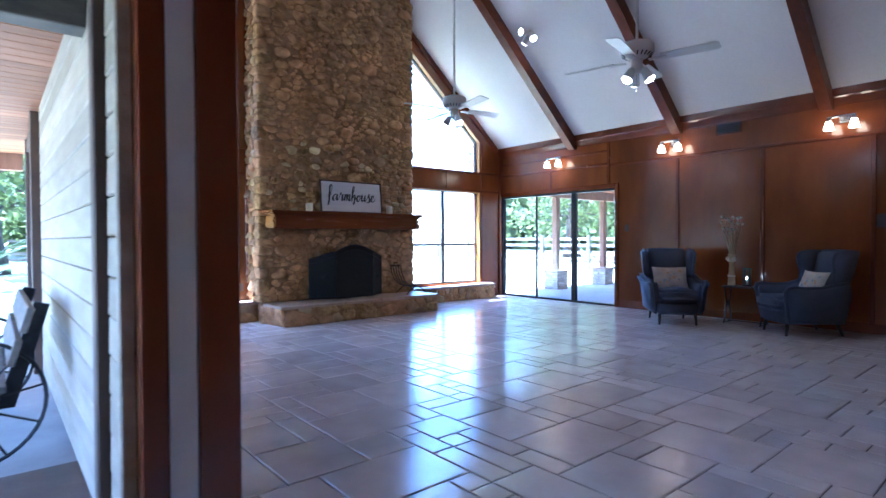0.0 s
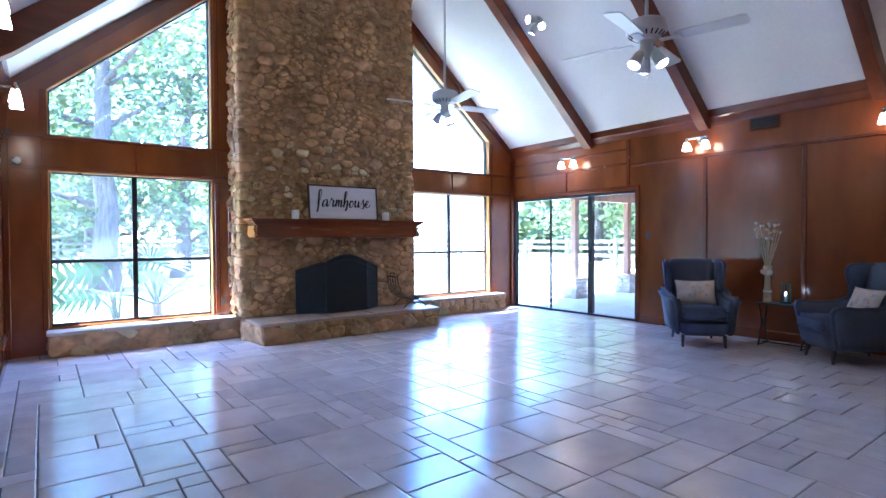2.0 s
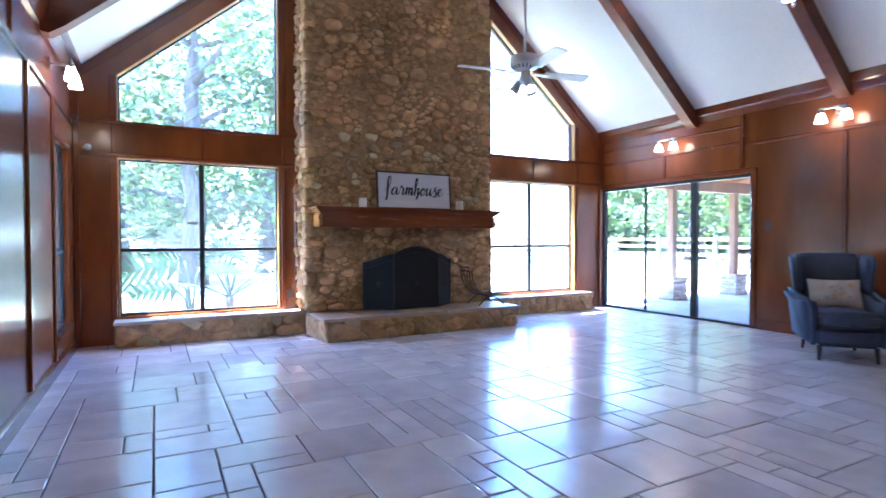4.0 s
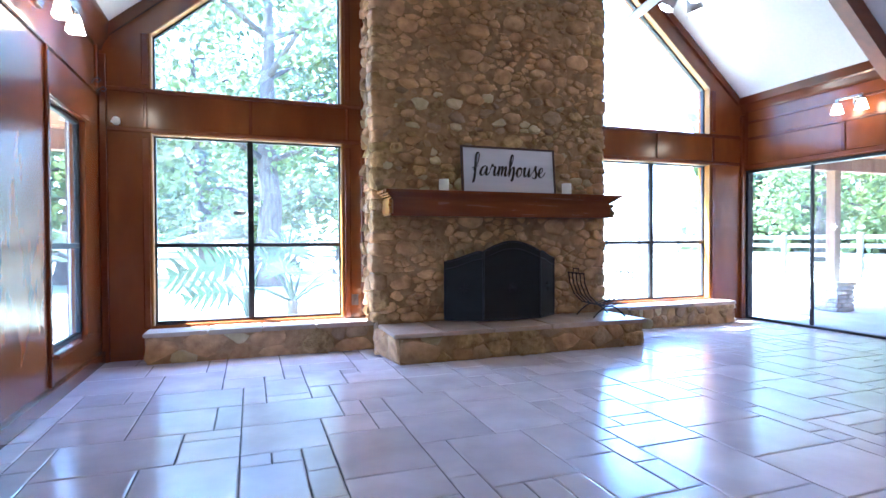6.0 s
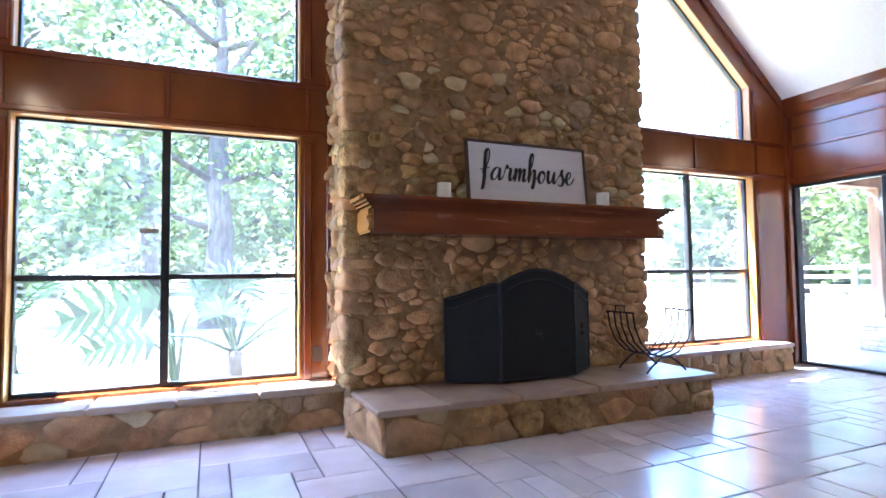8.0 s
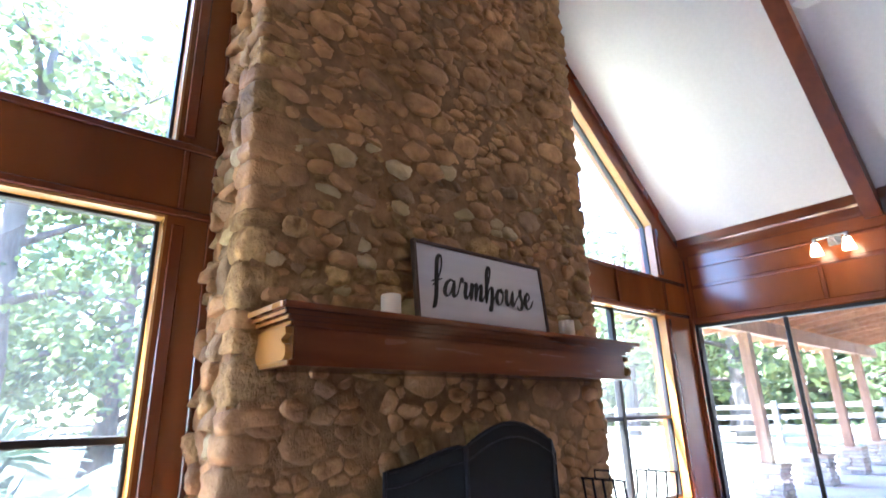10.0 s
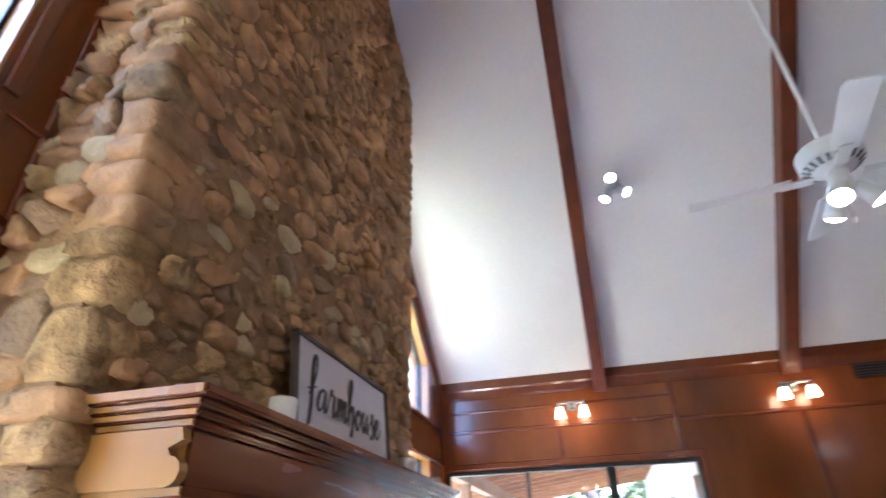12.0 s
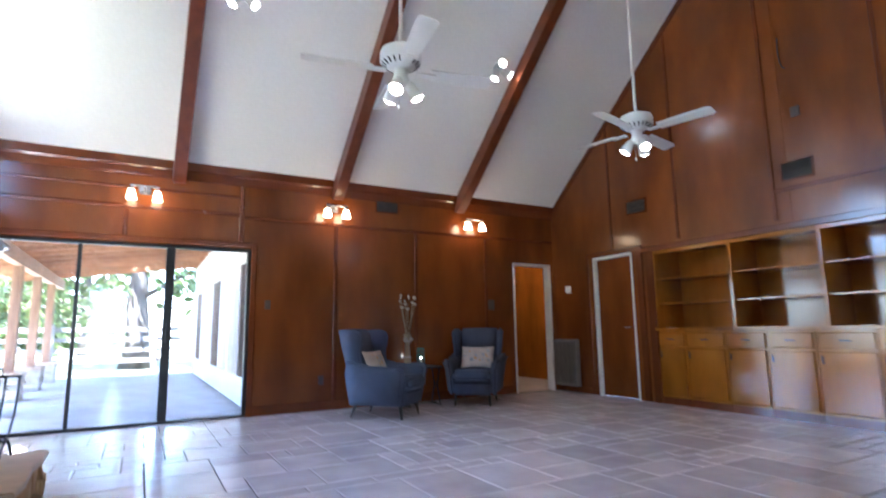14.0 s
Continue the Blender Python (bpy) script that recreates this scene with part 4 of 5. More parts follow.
for x in (-0.31, 0.31):
    part("top_bar", tube(bmesh.new(), [(x, -0.15, 0.47), (x, 0.15, 0.47)], 0.008, 6), BLACK, rack)
    part("handle", tube(bmesh.new(), [(x, -0.05, 0.47), (x, -0.05, 0.52), (x, 0.05, 0.52), (x, 0.05, 0.47)], 0.006, 6), BLACK, rack)
for y in (-0.15, 0.15):
    part("foot_arch", tube(bmesh.new(), [(-0.2 + 0.4 * k / 8, y, 0.008 + 0.115 * math.sin(math.pi * k / 8)) for k in range(9)], 0.008, 6), BLACK, rack)
part("base_bar", tube(bmesh.new(), [(0, -0.15, 0.118), (0, 0.15, 0.118)], 0.008, 6), BLACK, rack)

# ---- wing chairs ----
def profile(pts, half, bevel, x=0.0, bend=None):
    """A side outline (y, z) of the given half thickness round x, with soft edges."""
    bm = prism(bmesh.new(), pts, "x", x - half, x + half)
    bmesh.ops.recalc_face_normals(bm, faces=bm.faces)
    rim = [e for e in bm.edges if abs(e.verts[0].co.x - e.verts[1].co.x) < 1e-6]
    bmesh.ops.bevel(bm, geom=rim, offset=bevel, segments=4, affect="EDGES", clamp_overlap=True)
    bmesh.ops.triangulate(bm, faces=[f for f in bm.faces if len(f.verts) > 4])
    if bend:
        for v in bm.verts:
            v.co = Vector(bend(*v.co))
    return bm


def wing_chair(x, y, rz, label):
    c = thing("wing_chair", label, "armchair", x, y, 0, rz, "wing chairs by the wood wall")
    part("seat_base", soft_box(-0.27, 0.27, -0.37, 0.32, 0.14, 0.33, 0.03, shape=lambda x, y, z: (x * (0.93 + 0.35 * (z - 0.14)), y - 0.03 * (z - 0.14) * (y < 0) / 0.19, z)), BLUE, c, smooth=True)
    part("seat_cushion", soft_box(-0.255, 0.255, -0.43, 0.22, 0.32, 0.465, 0.05, shape=lambda x, y, z: (x, y - 0.02 * (1 - (x / 0.26) ** 2) * (y < 0), z + 0.022 * max(0, 1 - (x / 0.25) ** 2) * (z > 0.4))), BLUE, c, smooth=True)
    part("backrest", soft_box(-0.27, 0.27, 0.19, 0.33, 0.30, 1.03, 0.05, shape=lambda x, y, z: (x * (1 + 0.12 * (z - 0.3)), y + (z - 0.3) * 0.24 - 0.02 * (1 - (x / 0.27) ** 2) * (y < 0.27), z - 0.012 * (abs(x) / 0.27) ** 2 * (z > 0.8))), BLUE, c, smooth=True)
    side = [(-0.34, 0.15), (-0.37, 0.30), (-0.40, 0.47), (-0.41, 0.54), (-0.38, 0.595), (-0.31, 0.61), (-0.15, 0.595), (0.02, 0.60), (0.13, 0.63), (0.30, 0.66), (0.37, 0.5), (0.34, 0.3), (0.31, 0.15)]
    ear = [(0.12, 0.61), (0.15, 0.68), (0.155, 0.76), (0.135, 0.84), (0.125, 0.92), (0.15, 0.985), (0.21, 1.015), (0.32, 1.022), (0.46, 1.015), (0.42, 0.8), (0.36, 0.6)]
    for s in (-1, 1):
        part("arm", profile(side, 0.05, 0.035, 0, lambda x, y, z: (s * (0.285 + 0.07 * (z - 0.15)) + x * (1 + 0.5 * max(0, z - 0.5) / 0.11) + s * 0.03 * max(0, z - 0.5) / 0.11, y, z)), BLUE, c, smooth=True)
        part("wing", profile(ear, 0.038, 0.03, 0, lambda x, y, z: (s * (0.285 + 0.07 * (z - 0.6) + 0.11 * max(0, 0.34 - y)) + x, y, z)), BLUE, c, smooth=True)
        for yy, tilt in ((-0.31, -0.02), (0.27, 0.06)):
            part("leg", tube(bmesh.new(), [(s * 0.235, yy + tilt, 0.0), (s * 0.228, yy, 0.145)], [0.013, 0.023], 10), LEGW, c, "black tapered wooden leg")
    return c


wing_chair(3.03, 4.79, -50, "blue-grey upholstered wing chair with black legs, angled on the tiles")
wing_chair(3.345, 3.29, -132, "blue-grey upholstered wing chair beside the iron side table")


def cushion(x, y, z, rz, lean):
    p = thing("throw_pillow", "cream lumbar pillow with faded floral print leaning on the chair", "pillow", x, y, z, rz, "throw pillows")
    p.matrix_world = pose(x, y, z, 0, 0, rz) @ pose(0, 0, 0, lean)
    bm = boxed(-0.23, 0.23, -0.06, 0.06, 0, 0.30)
    bmesh.ops.subdivide_edges(bm, edges=bm.edges[:], cuts=5, use_grid_fill=True)
    for v in bm.verts:
        u, w = v.co.x / 0.23, (v.co.z - 0.15) / 0.15
        v.co.y *= max(0.06, (1 - u ** 4) * (1 - w ** 4))
        v.co.x *= 1 + 0.06 * (w * w - 0.6)
        v.co.z += 0.012 * u * u * (1 if w > 0 else -1)
    part("cover", bm, PILLOW, p, smooth=True)
    r = random.Random(int(x * 100))
    tones = (surface("printed_ochre", (0.55, 0.33, 0.14), (0.6, 0.4, 0.2), 9, 0.9, 0.1), surface("printed_blue", (0.3, 0.36, 0.42), (0.38, 0.43, 0.48), 9, 0.9, 0.1))
    for k in range(14):
        cx, cz, rr = r.uniform(-0.18, 0.18), r.uniform(0.05, 0.25), r.uniform(0.012, 0.034)
        bm = bmesh.new()
        ring = []
        for q in range(14):
            a = q * math.tau / 14
            d = rr * (0.75 + 0.3 * math.cos(5 * a + k))
            xx, zz = cx + d * math.cos(a), cz + d * math.sin(a)
            u, w = xx / 0.23, (zz - 0.15) / 0.15
            ring.append(bm.verts.new((xx, -0.06 * max(0.06, (1 - u ** 4) * (1 - w ** 4)) - 0.002, zz)))
        bm.faces.new(ring)
        part("print_motif", bm, tones[k % 2], p)


cushion(3.08, 4.83, 0.475, -50, -24)
cushion(3.37, 3.25, 0.475, -132, -24)

table = thing("side_table", "small dark iron side table with scrolled ends against the wall", "side table", 3.58, 4.03, 0)
part("tabletop", boxed(-0.15, 0.15, -0.27, 0.27, 0.49, 0.515, bevel=0.008, seg=2), LEGW, table)
for y in (-0.23, 0.23):
    for x in (-0.11, 0.11):
        part("leg", tube(bmesh.new(), [(x * 1.15, y, 0.008), (x * 0.9, y, 0.1), (x * 0.35, y, 0.26), (x * 0.8, y, 0.42), (x, y, 0.492)], 0.009, 6), BLACK, table)
    part("foot_bar", tube(bmesh.new(), [(-0.14, y, 0.01), (0.14, y, 0.01)], 0.009, 6), BLACK, table)
    sc = [(0.045 * math.cos(a) * (1 - a / 12), y, 0.26 + 0.06 * math.sin(a) * (1 - a / 12)) for a in [k * 0.5 for k in range(20)]]
    part("scroll", tube(bmesh.new(), sc, 0.005, 6), BLACK, table)
part("stretcher", tube(bmesh.new(), [(0, -0.23, 0.03), (0, 0.23, 0.03)], 0.008, 6), BLACK, table)

vase = thing("flower_vase", "clear ribbed vase of tall dried flowers with ribbon bow", "vase", 3.60, 4.22, 0.516)
part("vessel", lathe(bmesh.new(), [(0.045, 0), (0.05, 0.01), (0.045, 0.1), (0.035, 0.2), (0.03, 0.3), (0.045, 0.4), (0.05, 0.44), (0.044, 0.44), (0.03, 0.38)], 20), DRY, vase, "straw coloured slim vase", True)
for z, r in ((0.13, 0.05), (0.34, 0.05)):
    part("ribbon", lathe(bmesh.new(), [(r - 0.008, z - 0.012), (r, z - 0.008), (r, z + 0.008), (r - 0.008, z + 0.012)], 20), PETAL, vase, "cream ribbon band", True)
for s in (-1, 1):
    part("bow_loop", lathe(bmesh.new(), [(0.004, -0.03), (0.028, -0.015), (0.03, 0.01), (0.006, 0.03)], 12, 0, 0, 0, Matrix.Translation((-0.03, s * 0.04, 0.37)) @ Matrix.Rotation(s * 1.1, 4, "X")), PETAL, vase, smooth=True)
rs = random.Random(6)
for k in range(17):
    a, sp = rs.uniform(0, math.tau), rs.uniform(0.02, 0.16)
    h = rs.uniform(0.72, 0.98)
    tip = (0.5 * sp * math.cos(a), sp * math.sin(a), h)
    part("stem", tube(bmesh.new(), [(0, 0, 0.2), (tip[0] * 0.3, tip[1] * 0.3, 0.5), (tip[0] * 0.75, tip[1] * 0.75, 0.5 + (h - 0.5) * 0.6), tip], 0.003, 5), DRY, vase)
    rr = rs.uniform(0.012, 0.024)
    part("flower_head", lathe(bmesh.new(), [(0.003, -rr), (rr, -rr * 0.2), (rr * 1.1, rr * 0.6), (rr * 0.4, rr)], 8, 0, 0, 0, Matrix.Translation(tip)), PETAL, vase, smooth=True)
lantern = thing("candle_lantern", "small teal glass candle lantern with a lit candle", "lantern", 3.60, 4.02, 0.516)
part("base", lathe(bmesh.new(), [(0.06, 0), (0.062, 0.01), (0.055, 0.02), (0.05, 0.022)], 20), BLACK, lantern, smooth=True)
for q in range(8):
    a = q * math.tau / 8
    part("glass_facet", tube(bmesh.new(), [(0.052 * math.cos(a), 0.052 * math.sin(a), 0.02), (0.048 * math.cos(a), 0.048 * math.sin(a), 0.24)], 0.006, 6), TEAL, lantern)
part("rim", lathe(bmesh.new(), [(0.045, 0.235), (0.054, 0.238), (0.054, 0.246), (0.04, 0.248)], 20), TEAL, lantern, smooth=True)
part("candle", lathe(bmesh.new(), [(0.024, 0.02), (0.024, 0.09), (0.01, 0.093)], 14), WAX, lantern, smooth=True)
part("flame", lathe(bmesh.new(), [(0.002, 0.098), (0.008, 0.11), (0.005, 0.125), (0.001, 0.136)], 10), BULB, lantern, smooth=True)

# ---- lamps ----
def sconce(s, y, z=2.66):
    w = EAST if s > 0 else WEST
    c = thing("wall_sconce", "brushed nickel wall sconce with two lit frosted shades", "wall lamp", w, y, z, 0 if s > 0 else 180, "wall sconces")
    part("back_plate", boxed(-0.025, -0.001, -0.06, 0.06, -0.045, 0.055, bevel=0.006, seg=2), CHROME, c)
    part("cross_bar", boxed(-0.19, -0.17, -0.15, 0.15, 0.0, 0.024, bevel=0.005), CHROME, c)
    part("arm", boxed(-0.175, -0.02, -0.012, 0.012, 0.002, 0.022, bevel=0.003), CHROME, c)
    for y2 in (-0.13, 0.13):
        part("socket", lathe(bmesh.new(), [(0.018, 0.0), (0.026, -0.02), (0.03, -0.045)], 14, -0.18, y2, 0.0), CHROME, c, smooth=True)
        sh = bmesh.new()
        prof = [(0.026, -0.035), (0.036, -0.075), (0.048, -0.135), (0.05, -0.146), (0.042, -0.144)]
        rings = [[sh.verts.new((-0.18 + sx * r, y2 + sy * r, h)) for sx, sy in ((-1, -0.8), (-0.8, -1), (0.8, -1), (1, -0.8), (1, 0.8), (0.8, 1), (-0.8, 1), (-1, 0.8))] for r, h in prof]
        for a, b in zip(rings, rings[1:]):
            for k in range(8):
                sh.faces.new((a[k], a[(k + 1) % 8], b[(k + 1) % 8], b[k]))
        sh.faces.new(rings[0])
        sh.faces.new(rings[-1])
        part("shade", sh, SHADE, c, "lit amber-white frosted glass shade", True)


for y in (7.45, 5.19, 3.0):
    sconce(1, y)
for y in (7.46, 5.12):
    sconce(-1, y)


def ceiling_fan(x, y, turn):
    f = thing("ceiling_fan", "white four-blade ceiling fan on a long rod with spot lamps", "ceiling fan", x, y, 0, turn, "ceiling fans")
    part("down_rod", tube(bmesh.new(), [(0, 0, 2.9), (0, 0, RIDGE - 0.28)], 0.013, 10), FANW, f, smooth=True)
    part("canopy", lathe(bmesh.new(), [(0.02, RIDGE - 0.4), (0.05, RIDGE - 0.37), (0.07, RIDGE - 0.3), (0.07, RIDGE - 0.279)], 20), FANW, f, smooth=True)
    part("motor_housing", lathe(bmesh.new(), [(0.03, 2.91), (0.09, 2.895), (0.135, 2.875), (0.142, 2.86), (0.142, 2.80), (0.135, 2.79), (0.10, 2.765), (0.06, 2.75), (0.05, 2.74)], 32), FANW, f, smooth=True)
    for k in range(20):
        a = k * math.tau / 20
        part("vent_slot", boxed(-0.02, 0.02, -0.005, 0.005, -0.002, 0.002), BLACK, f).matrix_local = Matrix.Rotation(a, 4, "Z") @ Matrix.Translation((0.115, 0, 2.772)) @ Matrix.Rotation(radians(-35), 4, "Y")
    part("light_stem", lathe(bmesh.new(), [(0.05, 2.745), (0.045, 2.70), (0.055, 2.68), (0.05, 2.64), (0.02, 2.62)], 20), FANW, f, smooth=True)
    for k in range(4):
        m = Matrix.Rotation(k * math.pi / 2, 4, "Z")
        bm = boxed(0.10, 0.24, -0.028, 0.028, 2.722, 2.73)
        bm.transform(m)
        part("blade_iron", bm, FANW, f)
        bm = bmesh.new()
        out = [(0.2, -0.05), (0.62, -0.068), (0.655, -0.05), (0.66, 0.04), (0.645, 0.06), (0.2, 0.055)]
        prism(bm, out, "z", 2.732, 2.74)
        bm.transform(m @ Matrix.Translation((0, 0, 2.736)) @ Matrix.Rotation(radians(-11), 4, "X") @ Matrix.Translation((0, 0, -2.736)))
        part("blade", bm, FANW, f, "white painted fan blade")
    for k in range(3):
        m = Matrix.Translation((0, 0, 2.64)) @ Matrix.Rotation(k * math.tau / 3 + 0.5, 4, "Z") @ Matrix.Translation((0.06, 0, 0)) @ Matrix.Rotation(radians(-32), 4, "Y")
        s = part("lamp_cup", lathe(bmesh.new(), [(0.018, 0.02), (0.032, 0.0), (0.04, -0.05), (0.05, -0.105), (0.046, -0.105), (0.036, -0.05)], 18, 0, 0, 0, m), FANW, f, "white spot lamp cup", True)
        part("bulb", lathe(bmesh.new(), [(0.006, -0.06), (0.03, -0.075), (0.04, -0.095), (0.032, -0.112), (0.008, -0.119)], 14, 0, 0, 0, m), BULB, s, smooth=True)
    part("pull_chain", tube(bmesh.new(), [(0.02, 0.01, 2.63), (0.02, 0.01, 2.5)], 0.002, 5), CHROME, f)
    part("pull_knob", lathe(bmesh.new(), [(0.003, 2.5), (0.009, 2.49), (0.007, 2.472), (0.002, 2.465)], 10, 0.02, 0.01), FANW, f, smooth=True)


ceiling_fan(-0.005, 5.97, -10)
ceiling_fan(0.06, 3.61, 14)


def spot_cluster(x, y, turn):
    z = roof(x) - 0.004
    c = thing("ceiling_spotlight", "white three-lamp spotlight cluster on the sloping ceiling", "spotlight", group="ceiling spotlights")
    c.matrix_world = Matrix.Translation((x, y, z)) @ Matrix.Rotation(math.atan(SLOPE), 4, "Y") @ Matrix.Rotation(radians(turn), 4, "Z")
    part("mount", lathe(bmesh.new(), [(0.075, 0), (0.075, -0.02), (0.06, -0.035), (0.02, -0.045)], 24), FANW, c, smooth=True)
    for k in range(3):
        m = Matrix.Rotation(k * math.tau / 3, 4, "Z") @ Matrix.Translation((0.055, 0, -0.05)) @ Matrix.Rotation(radians(-40), 4, "Y")
        s = part("lamp_cup", lathe(bmesh.new(), [(0.03, 0.03), (0.045, 0.02), (0.048, -0.07), (0.055, -0.12), (0.05, -0.12), (0.042, -0.07)], 18, 0, 0, 0, m), FANW, c, "white lamp cylinder", True)
        part("bulb", lathe(bmesh.new(), [(0.02, -0.09), (0.045, -0.1), (0.047, -0.112), (0.02, -0.12)], 16, 0, 0, 0, m), BULB, s, smooth=True)


spot_cluster(2.22, 6.70, -70)
spot_cluster(2.26, 3.52, -85)


# ---- south wall built-in ----
case = thing("built_in_bookcase", "empty honey-brown built-in bookcase with adjustable shelves", "bookcase")
YB, YFc = 0.81, SOUTH + 0.004
part("back_panel", boxed(BX0, BX1, YB - 0.008, YB, 0.98, BTOP - 0.002), CASE, case)
for x in (BX1 - 0.03, 0.735, -0.25, BX0 + 0.0):
    part("upright", boxed(x - 0.002 if x > 0 else x, x + 0.028, YB, YFc, 0.985, BTOP - 0.003, bevel=0.003), CASE, case)
    part("face_stile", boxed(x - 0.01, x + 0.036, YFc, YFc + 0.02, 0.985, BTOP - 0.003, bevel=0.003), CASE, case)
part("face_rail", boxed(BX0 + 0.04, BX1 - 0.05, YFc, YFc + 0.018, BTOP - 0.05, BTOP - 0.004, bevel=0.003), CASE, case)
for x0, x1 in ((0.763, 1.826), (-0.222, 0.731), (BX0 + 0.028, -0.252)):
    for z in (1.62, 1.29):
        part("shelf", boxed(x0 + 0.002, x1 - 0.002, YB, YFc - 0.02, z, z + 0.022, bevel=0.003), CASE, case)
top_c = tagged(new("cabinet_counter", finish("cabinet_counter", boxed(BX0 + 0.002, BX1 - 0.002, YB, SOUTH + 0.05, 0.945, 0.982, bevel=0.006, seg=2), CASE)), "honey wood counter over the built-in cabinets", "counter")
edges = [BX1 - 0.004, 1.434, 0.889, 0.406, -0.089, -0.635, BX0 + 0.004]
for b, a in zip(edges, edges[1:]):
    cab = thing("base_cabinet", "honey wood base cabinet with one drawer and door", "cabinet", (a + b) / 2, 0, 0, group="built-in base cabinets")
    w = (b - a) / 2 - 0.002
    part("body", boxed(-w, w, YB, SOUTH - 0.002, 0.0, 0.943), CASE, cab)
    part("plinth", boxed(-w, w, SOUTH - 0.001, SOUTH + 0.006, 0.0, 0.09), TRIM, cab)
    d = part("door", boxed(-w + 0.02, w - 0.02, SOUTH, SOUTH + 0.02, 0.12, 0.72, bevel=0.006), CASE, cab)
    part("handle", boxed(w - 0.06, w - 0.045, SOUTH + 0.02, SOUTH + 0.035, 0.6, 0.68, bevel=0.004), BLACK, d)
    d = part("drawer", boxed(-w + 0.02, w - 0.02, SOUTH, SOUTH + 0.02, 0.755, 0.915, bevel=0.006), CASE, cab)
    part("handle", boxed(-0.05, 0.05, SOUTH + 0.02, SOUTH + 0.035, 0.83, 0.842, bevel=0.004), BLACK, d)

heater = thing("wall_heater", "dark slatted wall heater near the doorway", "heater", 3.58, SOUTH + 0.02, 0)
part("body", boxed(-0.25, 0.25, 0, 0.1, 0.1, 0.82, bevel=0.01), GREYP, heater)
for k in range(16):
    x = -0.22 + k * 0.0293
    part("slat", boxed(x - 0.006, x + 0.006, 0.1, 0.112, 0.14, 0.78), GREYP, heater)


def vent(place, w, h, n, label):
    v = thing("air_vent", label, "vent", group="air vents")
    v.matrix_world = place
    # Backing near black and slats dark brown, colouring in the duct's shade.
    part("backing", boxed(-w / 2, w / 2, -0.004, 0.0, -h / 2, h / 2), SOOT_DARK, v)
    for f in ((-w / 2 - 0.02, w / 2 + 0.02, -0.014, 0, h / 2, h / 2 + 0.02), (-w / 2 - 0.02, w / 2 + 0.02, -0.014, 0, -h / 2 - 0.02, -h / 2), (-w / 2 - 0.02, -w / 2, -0.014, 0, -h / 2, h / 2), (w / 2, w / 2 + 0.02, -0.014, 0, -h / 2, h / 2)):
        part("frame", boxed(*f, bevel=0.002), TRIM, v)
    for k in range(n):
        z = -h / 2 + (k + 0.5) * h / n
        part("slat", boxed(-w / 2, w / 2, -0.012, -0.005, z - 0.004, z + 0.003), DARKTRIM, v)


vent(pose(EAST - 0.003, 4.39, 2.785, 0, 0, -90), 0.32, 0.17, 6, "brown return-air vent high on the wood wall")
vent(pose(2.07, SOUTH + 0.003, 2.70, 0, 0, 180), 0.32, 0.17, 6, "brown return-air vent on the gable wall")
vent(pose(-0.10, SOUTH + 0.003, 2.655, 0, 0, 180), 0.30, 0.18, 6, "brown return-air vent above the bookcase")


def plate(place, w, h, label, material, name="wall_switch", category="switch", depth=0.008):
    o = thing(name, label, category)
    o.matrix_world = place
    part("cover", boxed(-w / 2, w / 2, -depth, -0.001, -h / 2, h / 2, bevel=0.002), material, o)
    part("toggle", boxed(-0.006, 0.006, -depth - 0.008, -depth, -0.012, 0.012, bevel=0.002), material, o)


plate(pose(EAST, 6.02, 1.35, 0, 0, -90), 0.07, 0.115, "dark brown light switch on the wood wall", DARKTRIM)
plate(pose(EAST, 2.62, 1.38, 0, 0, -90), 0.12, 0.16, "dark brown control plate on the wood wall", DARKTRIM)
plate(pose(EAST, 5.32, 0.38, 0, 0, -90), 0.07, 0.115, "dark brown socket plate on the wood wall", DARKTRIM, "wall_socket", "socket")
plate(pose(3.54, SOUTH, 1.62, 0, 0, 180), 0.11, 0.11, "white thermostat beside the doorway", WHITE, "thermostat", "thermostat", 0.025)
plate(pose(-0.15, SOUTH, 3.29, 0, 0, 180), 0.09, 0.11, "dark junction box cover high on the gable", DARKTRIM, "junction_box", "socket", 0.02)
plate(pose(-1.53, NORTH, 0.48, 0, 0, 0), 0.07, 0.115, "dark brown socket plate beside the chimney", DARKTRIM, "wall_socket", "socket")
plate(pose(WEST, 5.56, 1.08, 0, 0, 90), 0.07, 0.115, "nickel double light switch on the glossy wall", CHROME)
plate(pose(WEST, 6.62, 0.40, 0, 0, 90), 0.07, 0.115, "dark brown socket plate low on the wall", DARKTRIM, "wall_socket", "socket")
plate(pose(WEST, 5.60, 0.52, 0, 0, 90), 0.07, 0.115, "nickel socket plate on the glossy wall", CHROME, "wall_socket", "socket")
det = thing("motion_detector", "small white motion detector in the wall corner", "detector", -3.70, NORTH - 0.004, 2.2)
part("housing", soft_box(-0.03, 0.03, -0.07, -0.02, -0.035, 0.035, 0.012), FANW, det, smooth=True)
part("bracket", boxed(-0.045, -0.02, -0.03, 0.003, -0.01, 0.01), FANW, det)
lab = thing("window_label", "small dark label stuck on the window pane", "label", -2.66, NORTH + 0.108, 1.385)
part("sticker", boxed(-0.057, 0.057, -0.001, 0.001, -0.017, 0.017), GREYP, lab)
wire = thing("loose_wire", "loose dark cable hanging on the gable wall", "cable", -0.05, SOUTH + 0.006, 3.9)
part("cable", tube(bmesh.new(), [(0, 0, 0.3), (0.005, 0.004, 0.1), (-0.01, 0.012, 0), (-0.03, 0.02, -0.07), (-0.06, 0.015, -0.1)], 0.006, 6), BLACK, wire)
